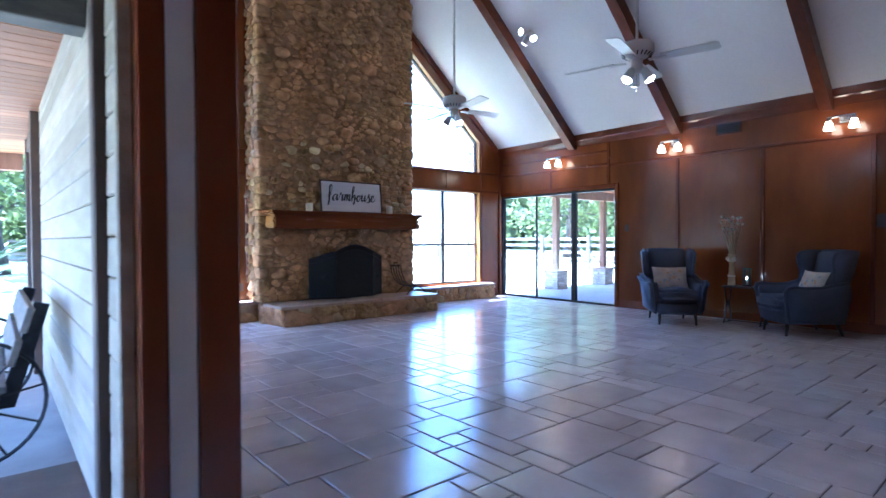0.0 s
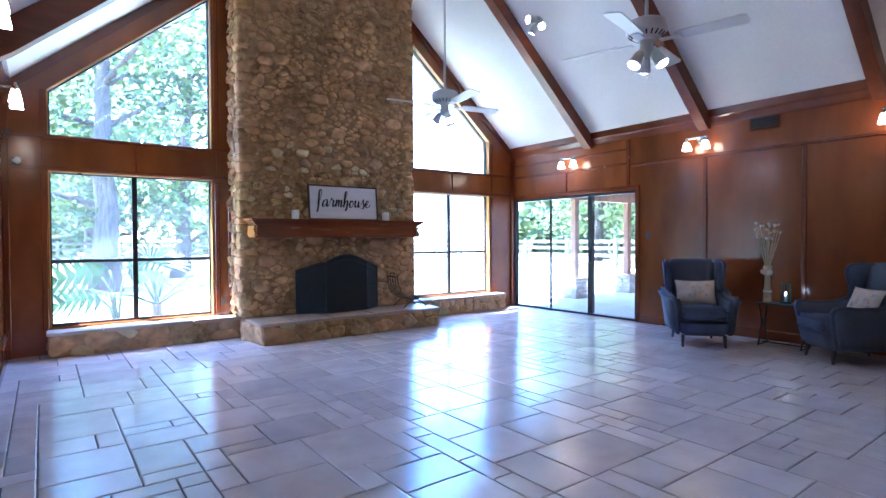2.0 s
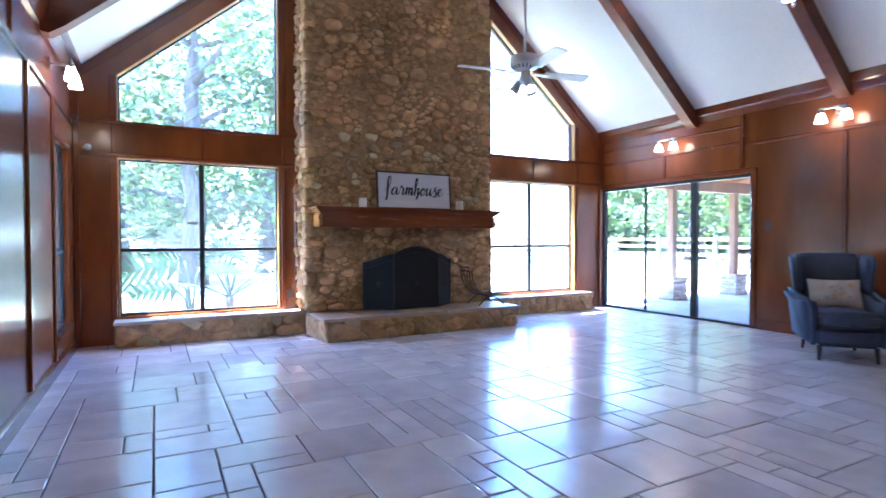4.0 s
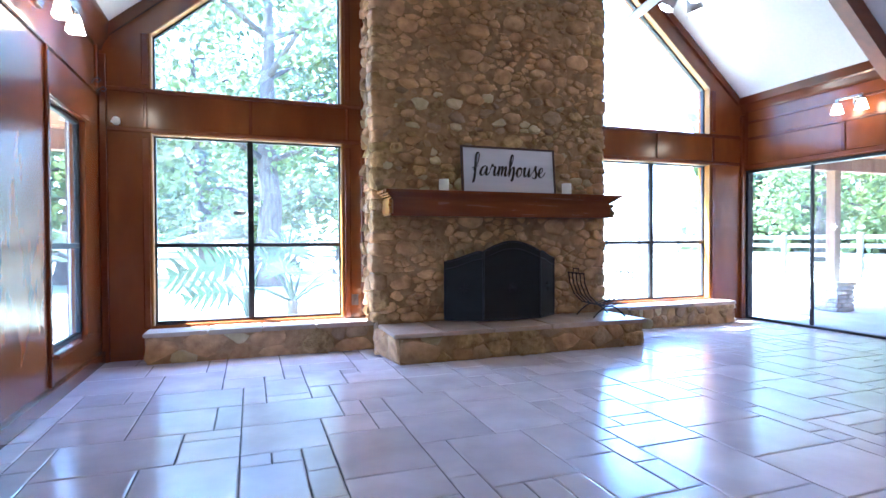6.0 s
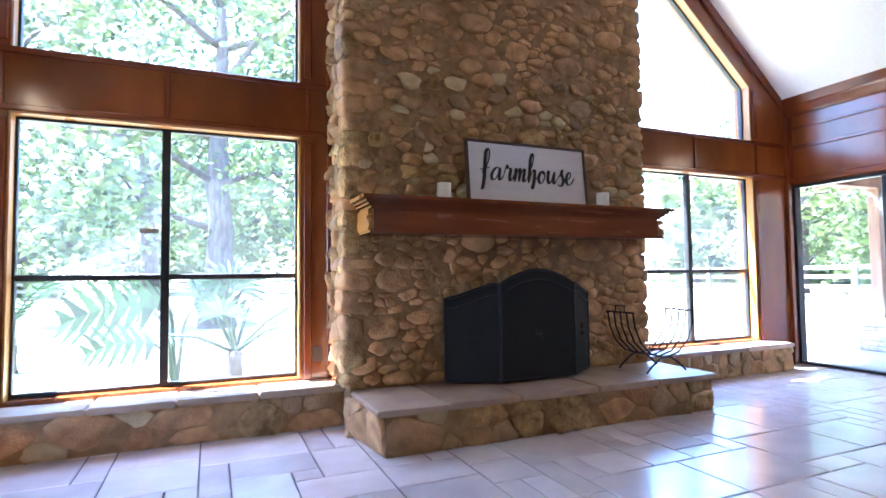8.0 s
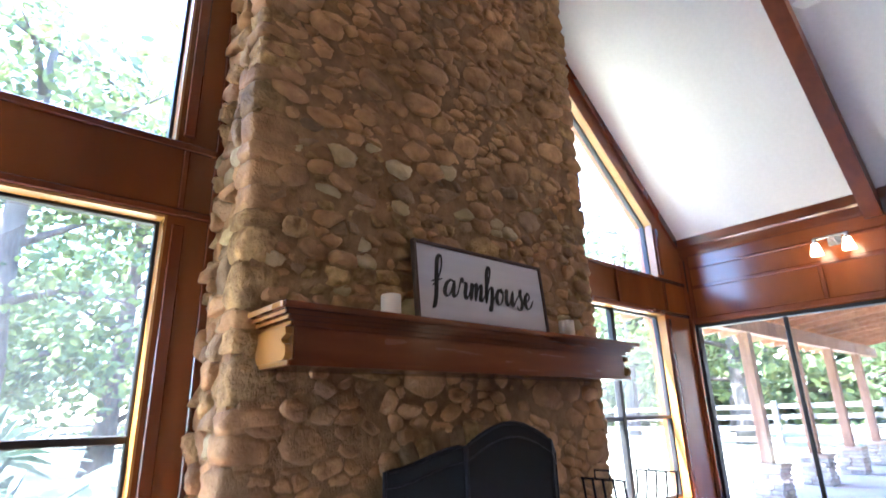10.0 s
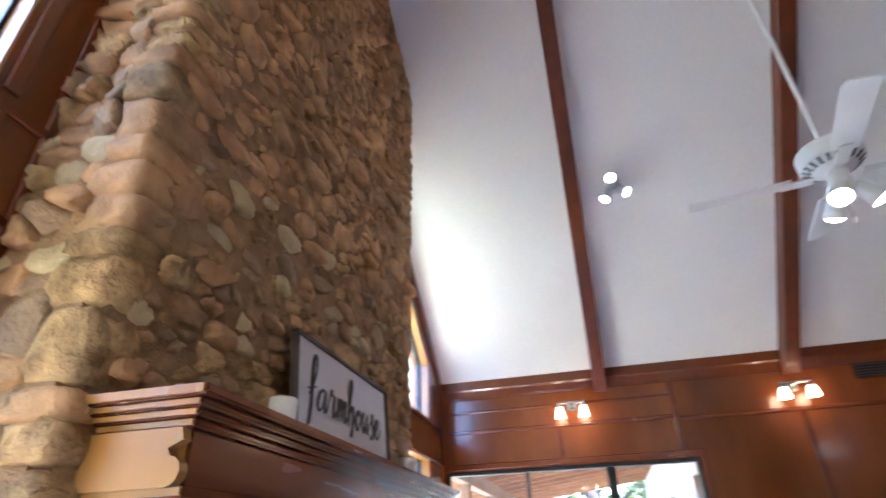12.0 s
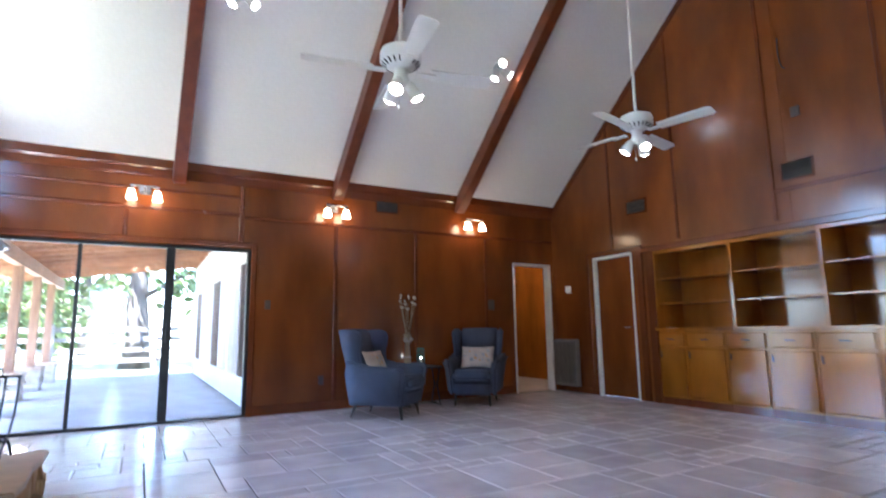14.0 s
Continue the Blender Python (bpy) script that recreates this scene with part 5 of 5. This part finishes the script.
for y, zc in ((8.80, 2.47), (8.62, 2.5)):
    hk = thing("iron_hook", "small black scrolled iron bracket in the corner", "hook", WEST + 0.02, y, zc)
    part("scroll", tube(bmesh.new(), [(0.0, 0, -0.05), (0.02, 0, -0.02), (0.05, 0, 0.0), (0.07, 0, -0.02), (0.055, 0, -0.045), (0.035, 0, -0.035)], 0.006, 6), BLACK, hk)

# ---- west porch ----
pf = fixture("porch_floor", boxed(-8.0, WEST - 0.11, 4.55, 10.5, -0.25, -0.02), CONCRETE, "pale concrete porch floor", "floor")
# Walls added out of view to cut the light on the jamb and siding.
bm = boxed(-7.0, WEST - 0.11, -1.62, -1.5, 0, 2.36)
box(bm, -7.1, -7.0, -1.62, 3.0, 0, 2.36)
fixture("wall_porch", bm, SIDING, "unseen siding wall added to keep light off the porch", "wall")
entry = fixture("entry_slab", boxed(-7.0, WEST, -1.5, 4.54, -0.25, -0.012), ENTRY, "brown flagstone entry floor, darkened for the roof's shade", "floor")
# Roof sheet runs west beyond the planks, unseen, to shade the porch.
bm = boxed(-8.0, WEST - 0.11, -1.5, 10.5, 2.36, 2.44)
porch_roof = fixture("porch_ceiling", bm, POSTW, "underside of the plank porch roof", "ceiling")
for k in range(40):
    y = 4.2 + 0.152 * k
    ob = part("plank", boxed(-7.0, -3.96, 0, 0.146, -0.018, 0, bevel=0.004), PORCHW, porch_roof)
    ob.location = (0, y, 2.358)
pb = thing("porch_beam", "weathered cross beam under the porch roof", "beam")
pb["kind"] = "structure"
part("beam", boxed(-7.0, -3.97, 3.86, 4.0, 2.09, 2.36, bevel=0.006), FENCEW, pb)
part("beam", boxed(-7.0, -3.97, 3.55, 3.7, 2.16, 2.36, bevel=0.006), DARKTRIM, pb)
part("header", boxed(-7.0, -3.97, 10.3, 10.45, 2.12, 2.36, bevel=0.006), POSTW, pb)
siding = thing("exterior_siding", "pale painted lap siding boards on the porch wall", "siding")
siding["kind"] = "structure"
for y0, y1 in ((3.07, 3.385), (3.475, 6.95)):
    for k in range(16):
        z = 0.02 + 0.146 * k
        bm = prism(bmesh.new(), [(-3.951, z), (-3.97, z), (-3.976, z + 0.007), (-3.973, z + 0.137), (-3.967, z + 0.143), (-3.951, z + 0.143)], "y", y0, y1)
        part("board", bm, SIDING, siding)
trims(siding, [(-3.998, -3.951, 3.02, 3.068, 0, 2.36)], SIDING, "corner_board")
trims(siding, [(-4.015, -3.951, 3.385, 3.475, 0, 2.36), (-4.04, -3.951, 6.95, 7.08, 0, 2.3), (-4.01, -3.951, 8.6, 8.75, 0, 2.3), (-4.0, -3.951, 7.08, 8.6, 2.15, 2.3)], DARKTRIM, "corner_board")
trims(siding, [(-3.972, -3.951, 7.08, 7.66, 0, 2.15), (-3.972, -3.951, 8.51, 8.6, 0, 2.15)], WHITE, "window_surround")

bench = thing("wagon_bench", "rustic plank bench with black wagon wheel ends on the porch", "bench", -4.42, 4.72, -0.02)
for y in (0, 1.25):
    wh = part("wheel_rim", tube(bmesh.new(), [(0.335 * math.cos(a), y, 0.345 + 0.335 * math.sin(a)) for a in [k * math.tau / 36 for k in range(37)]], 0.011, 6, False), BLACK, bench, "black iron wheel rim")
    for k in range(10):
        a = k * math.tau / 10 + 0.2
        part("spoke", tube(bmesh.new(), [(0.03 * math.cos(a), y, 0.345 + 0.03 * math.sin(a)), (0.33 * math.cos(a), y, 0.345 + 0.33 * math.sin(a))], 0.007, 6), BLACK, wh)
    part("hub", tube(bmesh.new(), [(0, y - 0.04, 0.345), (0, y + 0.04, 0.345)], 0.035, 12), BLACK, wh)
    part("back_post", prism(bmesh.new(), [(0.12, 0.3), (0.2, 0.3), (0.36, 0.84), (0.29, 0.86)], "y", y + 0.03, y + 0.07), BLACK, bench)
for k in range(3):
    part("seat_plank", boxed(-0.3 + 0.16 * k, -0.155 + 0.16 * k, -0.06, 1.35, 0.40, 0.435, bevel=0.006), FENCEW, bench)
for k in range(2):
    bm = boxed(-0.018, 0.018, -0.06, 1.35, -0.07, 0.07, bevel=0.006)
    bm.transform(Matrix.Translation((0.20 + 0.055 * k, 0, 0.6 + 0.17 * k)) @ Matrix.Rotation(radians(16), 4, "Y"))
    part("back_plank", bm, FENCEW, bench)

# ---- east patio ----
fixture("patio", boxed(EAST + WT, 13.5, 6.0, 10.4, -0.25, -0.03), CONCRETE, "pale sunlit concrete patio under the porch roof", "pavement")
bm = bmesh.new()
prism(bm, [(5.9, 2.98), (10.1, 2.42), (10.1, 2.50), (5.9, 3.06)], "x", EAST + 0.16, 13.5)
patio_roof = fixture("patio_roof", bm, POSTW, "open plank roof over the patio", "roof")
for k in range(15):
    x = EAST + 0.4 + 0.62 * k
    bm = prism(bmesh.new(), [(6.0, 2.96), (10.1, 2.412), (10.1, 2.29), (6.0, 2.82)], "x", x, x + 0.05)
    part("rafter", bm, PORCHW, patio_roof)
part("header_beam", boxed(EAST + 0.16, 13.5, 9.14, 9.28, 2.16, 2.385, bevel=0.006), POSTW, patio_roof)
for x in (6.08, 8.05, 10.0, 11.95):
    p = thing("porch_post", "square cedar post on a stacked stone pier", "post", x, 9.22, -0.03, group="patio posts")
    part("post", boxed(-0.07, 0.07, -0.07, 0.07, 0.42, 2.19, bevel=0.008), POSTW, p)
    pr = part("pier_core", boxed(-0.17, 0.17, -0.17, 0.17, 0, 0.4), MORTAR, p)
    r = random.Random(int(x * 7))
    for lay in range(6):
        z = 0.005 + lay * 0.066
        for s in range(4):
            m = Matrix.Rotation(s * math.pi / 2, 4, "Z")
            cut = r.uniform(-0.08, 0.08)
            for a, b in ((-0.2, cut - 0.004), (cut + 0.004, 0.2)):
                o = r.uniform(0.18, 0.215)
                bm = boxed(a, b, -o, -0.15, z, z + 0.06, bevel=0.012)
                bm.transform(m)
                part("pier_stone", bm, PIER, pr)
    part("pier_cap", boxed(-0.22, 0.22, -0.22, 0.22, 0.40, 0.45, bevel=0.012), SLABM, p)

wing = thing("house_wing", "wing of the house with white framed glazing along the patio", "house")
wing["kind"] = "structure"
part("lower_wall", boxed(4.2, 13.4, 5.95, 6.1, -0.05, 0.32), WHITE, wing)
part("upper_wall", boxed(EAST + 0.15, 13.4, 5.95, 6.1, 2.1, 2.95), WHITE, wing)
part("side_wall", boxed(13.4, 13.55, 0.5, 6.1, -0.05, 2.95), SIDING, wing)
part("top_rail", boxed(EAST + 0.15, 13.4, 6.1, 6.14, 2.02, 2.14), WHITE, wing)
part("bottom_rail", boxed(4.2, 13.4, 6.1, 6.14, 0.3, 0.38), WHITE, wing)
for k in range(9):
    x = 4.25 + 1.14 * k
    part("mullion", boxed(x - 0.07, x + 0.07, 5.97, 6.13, 0.32, 2.1), GREYP if k % 3 == 1 else WHITE, wing)
    if k < 8:
        w = part("window", boxed(x + 0.07, x + 1.07, 6.03, 6.05, 0.32, 2.1), GLASS, wing)
part("inner_wall", boxed(EAST + 0.2, 13.4, 4.2, 4.3, 0, 2.9), GREYP, wing)
exit_sign = thing("green_sign", "small green sign under the patio roof", "sign", 6.6, 7.25, 2.42)
part("plate", boxed(-0.01, 0.01, -0.09, 0.09, 0, 0.1), surface("green_plate", (0.02, 0.28, 0.2), (0.03, 0.34, 0.25), 9, 0.5, 0), exit_sign)
part("hanger", boxed(-0.006, 0.006, -0.01, 0.01, 0.1, 0.3), BLACK, exit_sign)

# ---- fences ----
def fence(x0, y0, x1, y1, n):
    f = thing("board_fence", "weathered four-rail board fence across the lawn", "fence", group="fences")
    d = Vector((x1 - x0, y1 - y0, 0))
    ang = math.atan2(d.y, d.x)
    for k in range(n + 1):
        p = Vector((x0, y0, 0)) + d * k / n
        bm = boxed(-0.06, 0.06, -0.06, 0.06, -0.3, 1.3, bevel=0.01)
        o = part("post", bm, FENCEW, f)
        o.matrix_local = Matrix.Translation(p) @ Matrix.Rotation(ang, 4, "Z")
    for z in (0.28, 0.58, 0.88, 1.16):
        bm = boxed(0, d.length, -0.085, -0.06, z - 0.06, z + 0.06)
        o = part("rail", bm, FENCEW, f)
        o.matrix_local = Matrix.Translation((x0, y0, 0)) @ Matrix.Rotation(ang, 4, "Z")


fence(15.0, -8, 15.0, 32, 16)
fence(-26, 32, 15, 32, 16)

# ---- trees ----
def leaf_cloud(rng, centres, count, spread, size):
    vs, fs = [], []
    for _ in range(count):
        c, r = rng.choice(centres)
        d = Vector((rng.gauss(0, 1), rng.gauss(0, 1), rng.gauss(0, 0.75)))
        p = Vector(c) + d.normalized() * r * spread * rng.random() ** 0.45
        a = Vector((rng.uniform(-1, 1), rng.uniform(-1, 1), rng.uniform(-0.6, 0.6))).normalized()
        b = a.cross(Vector((rng.uniform(-1, 1), rng.uniform(-1, 1), rng.uniform(-1, 1)))).normalized()
        s = size * rng.uniform(0.6, 1.4)
        o = len(vs)
        for u, v in ((-1, 0), (-0.3, 0.55), (0.5, 0.5), (1, 0), (0.5, -0.5), (-0.3, -0.55)):
            q = p + a * u * s + b * v * s
            vs.append(tuple(q))
        fs.append(tuple(range(o, o + 6)))
    return vs, fs


def tree(x, y, h, r, seed, crown_low=0.35, wide=3.2, leaves=5200, size=0.17):
    rng = random.Random(seed)
    t = thing("tree", "leafy oak tree with rough grey-brown trunk on the lawn", "tree", x, y, -0.12, rng.uniform(0, 360), "trees on the lawn")
    bm = bmesh.new()
    lean = (rng.uniform(-0.3, 0.3), rng.uniform(-0.3, 0.3))
    n = 9
    spine = [(lean[0] * (k / n) * 2 + rng.uniform(-0.05, 0.05), lean[1] * (k / n) * 2 + rng.uniform(-0.05, 0.05), h * 0.85 * k / n) for k in range(n + 1)]
    tube(bm, spine, [r * (1.35 if k == 0 else 1.08 - 0.95 * k / n) for k in range(n + 1)], 12)
    centres = []
    for k in range(15):
        f = crown_low + (0.95 - crown_low) * k / 14
        base = Vector(spine[min(n, int(f * n))])
        a = k * 2.4 + rng.uniform(-0.4, 0.4)
        ln = wide * (1.05 - 0.65 * abs(f - 0.55)) * rng.uniform(0.7, 1.1)
        end = base + Vector((math.cos(a) * ln, math.sin(a) * ln, ln * rng.uniform(-0.15, 0.45)))
        mid = base.lerp(end, 0.5) + Vector((0, 0, ln * 0.12))
        tube(bm, [base, mid, end], [r * 0.3, r * 0.17, r * 0.05], 7)
        centres += [(end, wide * 0.42), (mid, wide * 0.34), (base.lerp(end, 0.8) + Vector((0, 0, 0.3)), wide * 0.38)]
    part("trunk", bm, BARK, t, smooth=True)
    vs, fs = leaf_cloud(rng, centres, leaves, 1.0, size)
    me = bpy.data.meshes.new("crown")
    me.from_pydata(vs, [], fs)
    me.materials.append(LEAF)
    c = new("crown", me)
    c.parent = t
    return t


t1 = tree(-2.1, 18.6, 12, 0.33, 1, 0.24, 3.4, 5200, 0.115)
t2 = tree(0.7, 23.5, 13, 0.3, 2, 0.22, 3.6, 5200, 0.12)
t3 = tree(17.6, 7.5, 12, 0.36, 3, 0.28, 4.0, 4500, 0.17)
for src, x, y, rz in ((t2, -7.5, 21.5, 40), (t1, -9.5, 24, 120), (t2, -4.2, 27, 200), (t1, 4.5, 29, 300), (t1, -14, 21, 10), (t1, -1.5, 33, 77), (t2, -20, 30, 250),
                      (t1, 24, 16, 30), (t3, 28, 2, 200), (t2, 33, 10, 80), (t2, 21, 20, 10), (t1, 27, 24, 140), (t3, 19.5, 14.5, 75), (t1, 30, 19, 260)):
    copy_thing(src, pose(x, y, -0.12, 0, 0, rz))
rng = random.Random(9)
cent = []
for k in range(150):
    a = radians(rng.choice((rng.uniform(-70, 12), rng.uniform(42, 78))))
    d = rng.uniform(48, 62)
    cent.append(((d * math.sin(a), d * math.cos(a), rng.uniform(0.5, 9.5)), rng.uniform(2.5, 4.5)))
vs, fs = leaf_cloud(rng, cent, 16000, 1.0, 0.75)
me = bpy.data.meshes.new("far_woods")
me.from_pydata(vs, [], fs)
me.materials.append(LEAF)
tagged(new("far_woods", me), "hazy edge of the woods beyond the lawn", "woods", "", "stuff")


def frond_plant(x, y, name, label, n, length, stem, seed, leaflet=0.2, broad=0.03):
    rng = random.Random(seed)
    t = thing(name, label, "palm", x, y, -0.12)
    if stem:
        part("trunk", lathe(bmesh.new(), [(0.14, 0), (0.12, stem * 0.4), (0.13, stem * 0.6), (0.11, stem), (0.03, stem + 0.05)], 12), BARK, t, smooth=True)
    for k in range(n):
        a = k * 2.4 + rng.uniform(-0.2, 0.2)
        up = rng.uniform(0.35, 1.25)
        ln = length * rng.uniform(0.8, 1.15)
        pts = []
        for q in range(9):
            f = q / 8
            rad = ln * f * math.cos(up * (1 - 0.55 * f))
            pts.append(Vector((math.cos(a) * rad, math.sin(a) * rad, stem + ln * (math.sin(up) * f - 0.55 * f * f * (1.2 - 0.4 * up)))))
        bm = tube(bmesh.new(), pts, [0.014 * (1 - 0.8 * q / 8) for q in range(9)], 5)
        side = Vector((-math.sin(a), math.cos(a), 0))
        for q in range(28):
            f = 0.12 + 0.86 * q / 27
            i = min(7, int(f * 8))
            p = pts[i].lerp(pts[i + 1], f * 8 - i)
            d = (pts[i + 1] - pts[i]).normalized()
            w = leaflet * math.sin(math.pi * (0.12 + 0.85 * f)) * rng.uniform(0.85, 1.1)
            for s in (-1, 1):
                tip = p + side * s * w + d * w * 0.7 + Vector((0, 0, -w * 0.25))
                vs = [bm.verts.new(v) for v in (p - d * broad * 0.5, p.lerp(tip, 0.5) - d * broad * 0.6, tip, p.lerp(tip, 0.5) + d * broad * 0.6, p + d * broad * 0.5)]
                bm.faces.new(vs)
        part("frond", bm, LEAF2, t)


def split_leaf_plant(x, y, seed, leaves):
    """A low plant of big deeply lobed leaves, each a midrib with finger-like lobes."""
    rng = random.Random(seed)
    t = thing("split_leaf_plant", "broad split-leaf philodendron with deeply lobed leaves in the garden", "plant", x, y, -0.1)
    for az, rise, reach, size in leaves:
        a = radians(az)
        out, side = Vector((math.cos(a), math.sin(a), 0)), Vector((-math.sin(a), math.cos(a), 0))
        foot = out * reach + Vector((0, 0, rise))
        side = (side * 0.4 + Vector((0, 0, 0.92))).normalized()
        stem = part("leaf_stem", tube(bmesh.new(), [(0, 0, 0.0), out * reach * 0.45 + Vector((0, 0, rise * 0.75)), foot], [0.026, 0.02, 0.014], 7), LEAF2, t, smooth=True)
        bm = bmesh.new()
        def rib(f):
            return foot + out * size * f * 0.93 + Vector((0, 0, size * (0.28 * f - 0.42 * f * f)))
        n = 7
        for s in (-1, 1):
            for k in range(n):
                f = (k + 0.5) / n
                p0, p1 = rib(k / n), rib((k + 1) / n)
                w = size * 0.46 * math.sin(math.pi * (0.18 + 0.74 * f)) * rng.uniform(0.88, 1.08)
                tip = rib(f) + side * s * w + out * w * (0.25 + 0.5 * f) + Vector((0, 0, w * rng.uniform(-0.2, 0.02)))
                q0, q1 = p0.lerp(tip, 0.5) - out * size * 0.012, p1.lerp(tip, 0.55) - out * size * 0.004
                r0, r1 = p0.lerp(tip, 0.85) - out * size * 0.012, p1.lerp(tip, 0.86) + out * size * 0.02
                v = [bm.verts.new(c) for c in (p0, q0, r0, tip, r1, q1, p1)]
                bm.faces.new(v)
        bmesh.ops.solidify(bm, geom=bm.faces[:], thickness=0.003)
        part("leaf", bm, LEAF2, stem)


def fan_palm(x, y, seed, trunk, stems):
    """A short palm: a stubby trunk, long bare stems and a pleated fan at the end of each."""
    rng = random.Random(seed)
    t = thing("fan_palm", "small fan palm with long bare stems in the garden", "palm", x, y, -0.1)
    part("trunk", lathe(bmesh.new(), [(0.09, 0), (0.075, trunk * 0.3), (0.085, trunk * 0.45), (0.07, trunk * 0.7), (0.08, trunk), (0.02, trunk + 0.04)], 12), BARK, t, smooth=True)
    for az, up, ln, fan in stems:
        a, u = radians(az), radians(up)
        d = Vector((math.cos(a) * math.cos(u), math.sin(a) * math.cos(u), math.sin(u)))
        top = Vector((0, 0, trunk))
        mid, end = top + d * ln * 0.55 + Vector((0, 0, 0.05 * ln)), top + d * ln - Vector((0, 0, 0.05 * ln))
        stem = part("leaf_stem", tube(bmesh.new(), [top, mid, end], [0.026, 0.018, 0.012], 6), LEAF2, t, smooth=True)
        side = Vector((-math.sin(a), math.cos(a), 0))
        bm = bmesh.new()
        for k in range(17):
            g = radians(-105 + 210 * k / 16)
            v = d * math.cos(g) + side * math.sin(g)
            w = v.cross(d.cross(side)).normalized() * fan * 0.055
            r = fan * rng.uniform(0.85, 1.05)
            drop = Vector((0, 0, -0.16 * r))
            v4 = [bm.verts.new(c) for c in (end, end + v * r * 0.55 + w, end + v * r + drop, end + v * r * 0.55 - w)]
            bm.faces.new(v4)
        part("fan", bm, LEAF2, stem)


split_leaf_plant(-2.58, 11.0, 5, [(190, 0.85, 0.2, 0.82), (172, 0.5, 0.2, 0.66), (8, 0.9, 0.15, 0.55), (150, 0.95, 0.1, 0.6)])
fan_palm(-2.02, 11.05, 3, 0.36, [(100, 70, 0.75, 0.5), (165, 62, 0.7, 0.42), (20, 38, 0.8, 0.36), (195, 22, 0.75, 0.4), (330, 30, 0.7, 0.36), (250, 50, 0.6, 0.36), (60, 55, 0.8, 0.4)])
frond_plant(-4.6, 13.2, "palm", "tall feathery palm beyond the window", 12, 1.9, 0.5, 8, 0.25, 0.03)

# ---- floor tiles ----
U = 0.1525
NX, NY = 51, 58
rng = random.Random(11)
used = [[False] * NY for _ in range(NX)]
SIZES = [(3, 3), (3, 4), (4, 3), (3, 2), (2, 3), (2, 2), (2, 1), (1, 2), (3, 1), (1, 3), (1, 1)]
WEIGHTS = [8, 5, 5, 3, 3, 3, 2, 2, 1.2, 1.2, 0.5]
layout = []
for j in range(NY):
    for i in range(NX):
        if used[i][j]:
            continue
        fit_ = [(s, w) for s, w in zip(SIZES, WEIGHTS) if i + s[0] <= NX and j + s[1] <= NY and not any(used[i + a][j + b] for a in range(s[0]) for b in range(s[1]))]
        s = rng.choices([f[0] for f in fit_], [f[1] for f in fit_])[0]
        for a in range(s[0]):
            for b in range(s[1]):
                used[i + a][j + b] = True
        layout.append((WEST + i * U + s[0] * U / 2, 0.15 + j * U + s[1] * U / 2, s))


def tile_points(w, d, x=0.0, y=0.0, turn=0):
    """A tile's block with a softened, slightly wavy rim; its top lies at 0."""
    vs, fs = [], []
    r = random.Random(int(w * 1000 + d * 77) + turn)
    for f, z in ((0.0035, -0.02), (0.0035, -0.006), (0.0055, -0.0018), (0.011, 0.0)):
        for k in range(12):
            s, q = divmod(k, 3)
            t = q / 3
            cx, cy = [(-1 + 2 * t, -1), (1, -1 + 2 * t), (1 - 2 * t, 1), (-1, 1 - 2 * t)][s]
            wob = r.uniform(-0.0015, 0.0015)
            vs.append((x + cx * (w / 2 - f + wob), y + cy * (d / 2 - f + wob), z))
    for q in range(3):
        for k in range(12):
            a, b = q * 12 + k, q * 12 + (k + 1) % 12
            fs.append((a, b, b + 12, a + 12))
    fs.append(tuple(range(36, 48)))
    return vs, fs


shared = {}
inside = [t for t in layout if t[1] < NORTH]
inside.sort(key=lambda t: abs(t[0] + 2.2) * 0.8 + abs(t[1] - 5.4))
rv, rf = [], []
for k, (x, y, s) in enumerate(inside):
    if k < 300:
        key = (s, k % 3)
        if key not in shared:
            me = bpy.data.meshes.new("tile")
            v, f = tile_points(s[0] * U, s[1] * U, 0, 0, key[1])
            me.from_pydata(v, [], f)
            me.materials.append(TILE)
            shared[key] = me
        ob = new("tile", shared[key])
        ob.parent = floor
        ob.location = (x, y, rng.uniform(-0.001, 0.0006))
    else:
        v, f = tile_points(s[0] * U, s[1] * U, x, y, k)
        o = len(rv)
        rv += v
        rf += [tuple(i + o for i in q) for q in f]
me = bpy.data.meshes.new("tiles")
me.from_pydata(rv, [], rf)
me.materials.append(TILE)
rest = new("tiles", me)
rest.parent = floor
tagged(rest, "further glazed floor tiles of mixed sizes", "", "", "stuff")
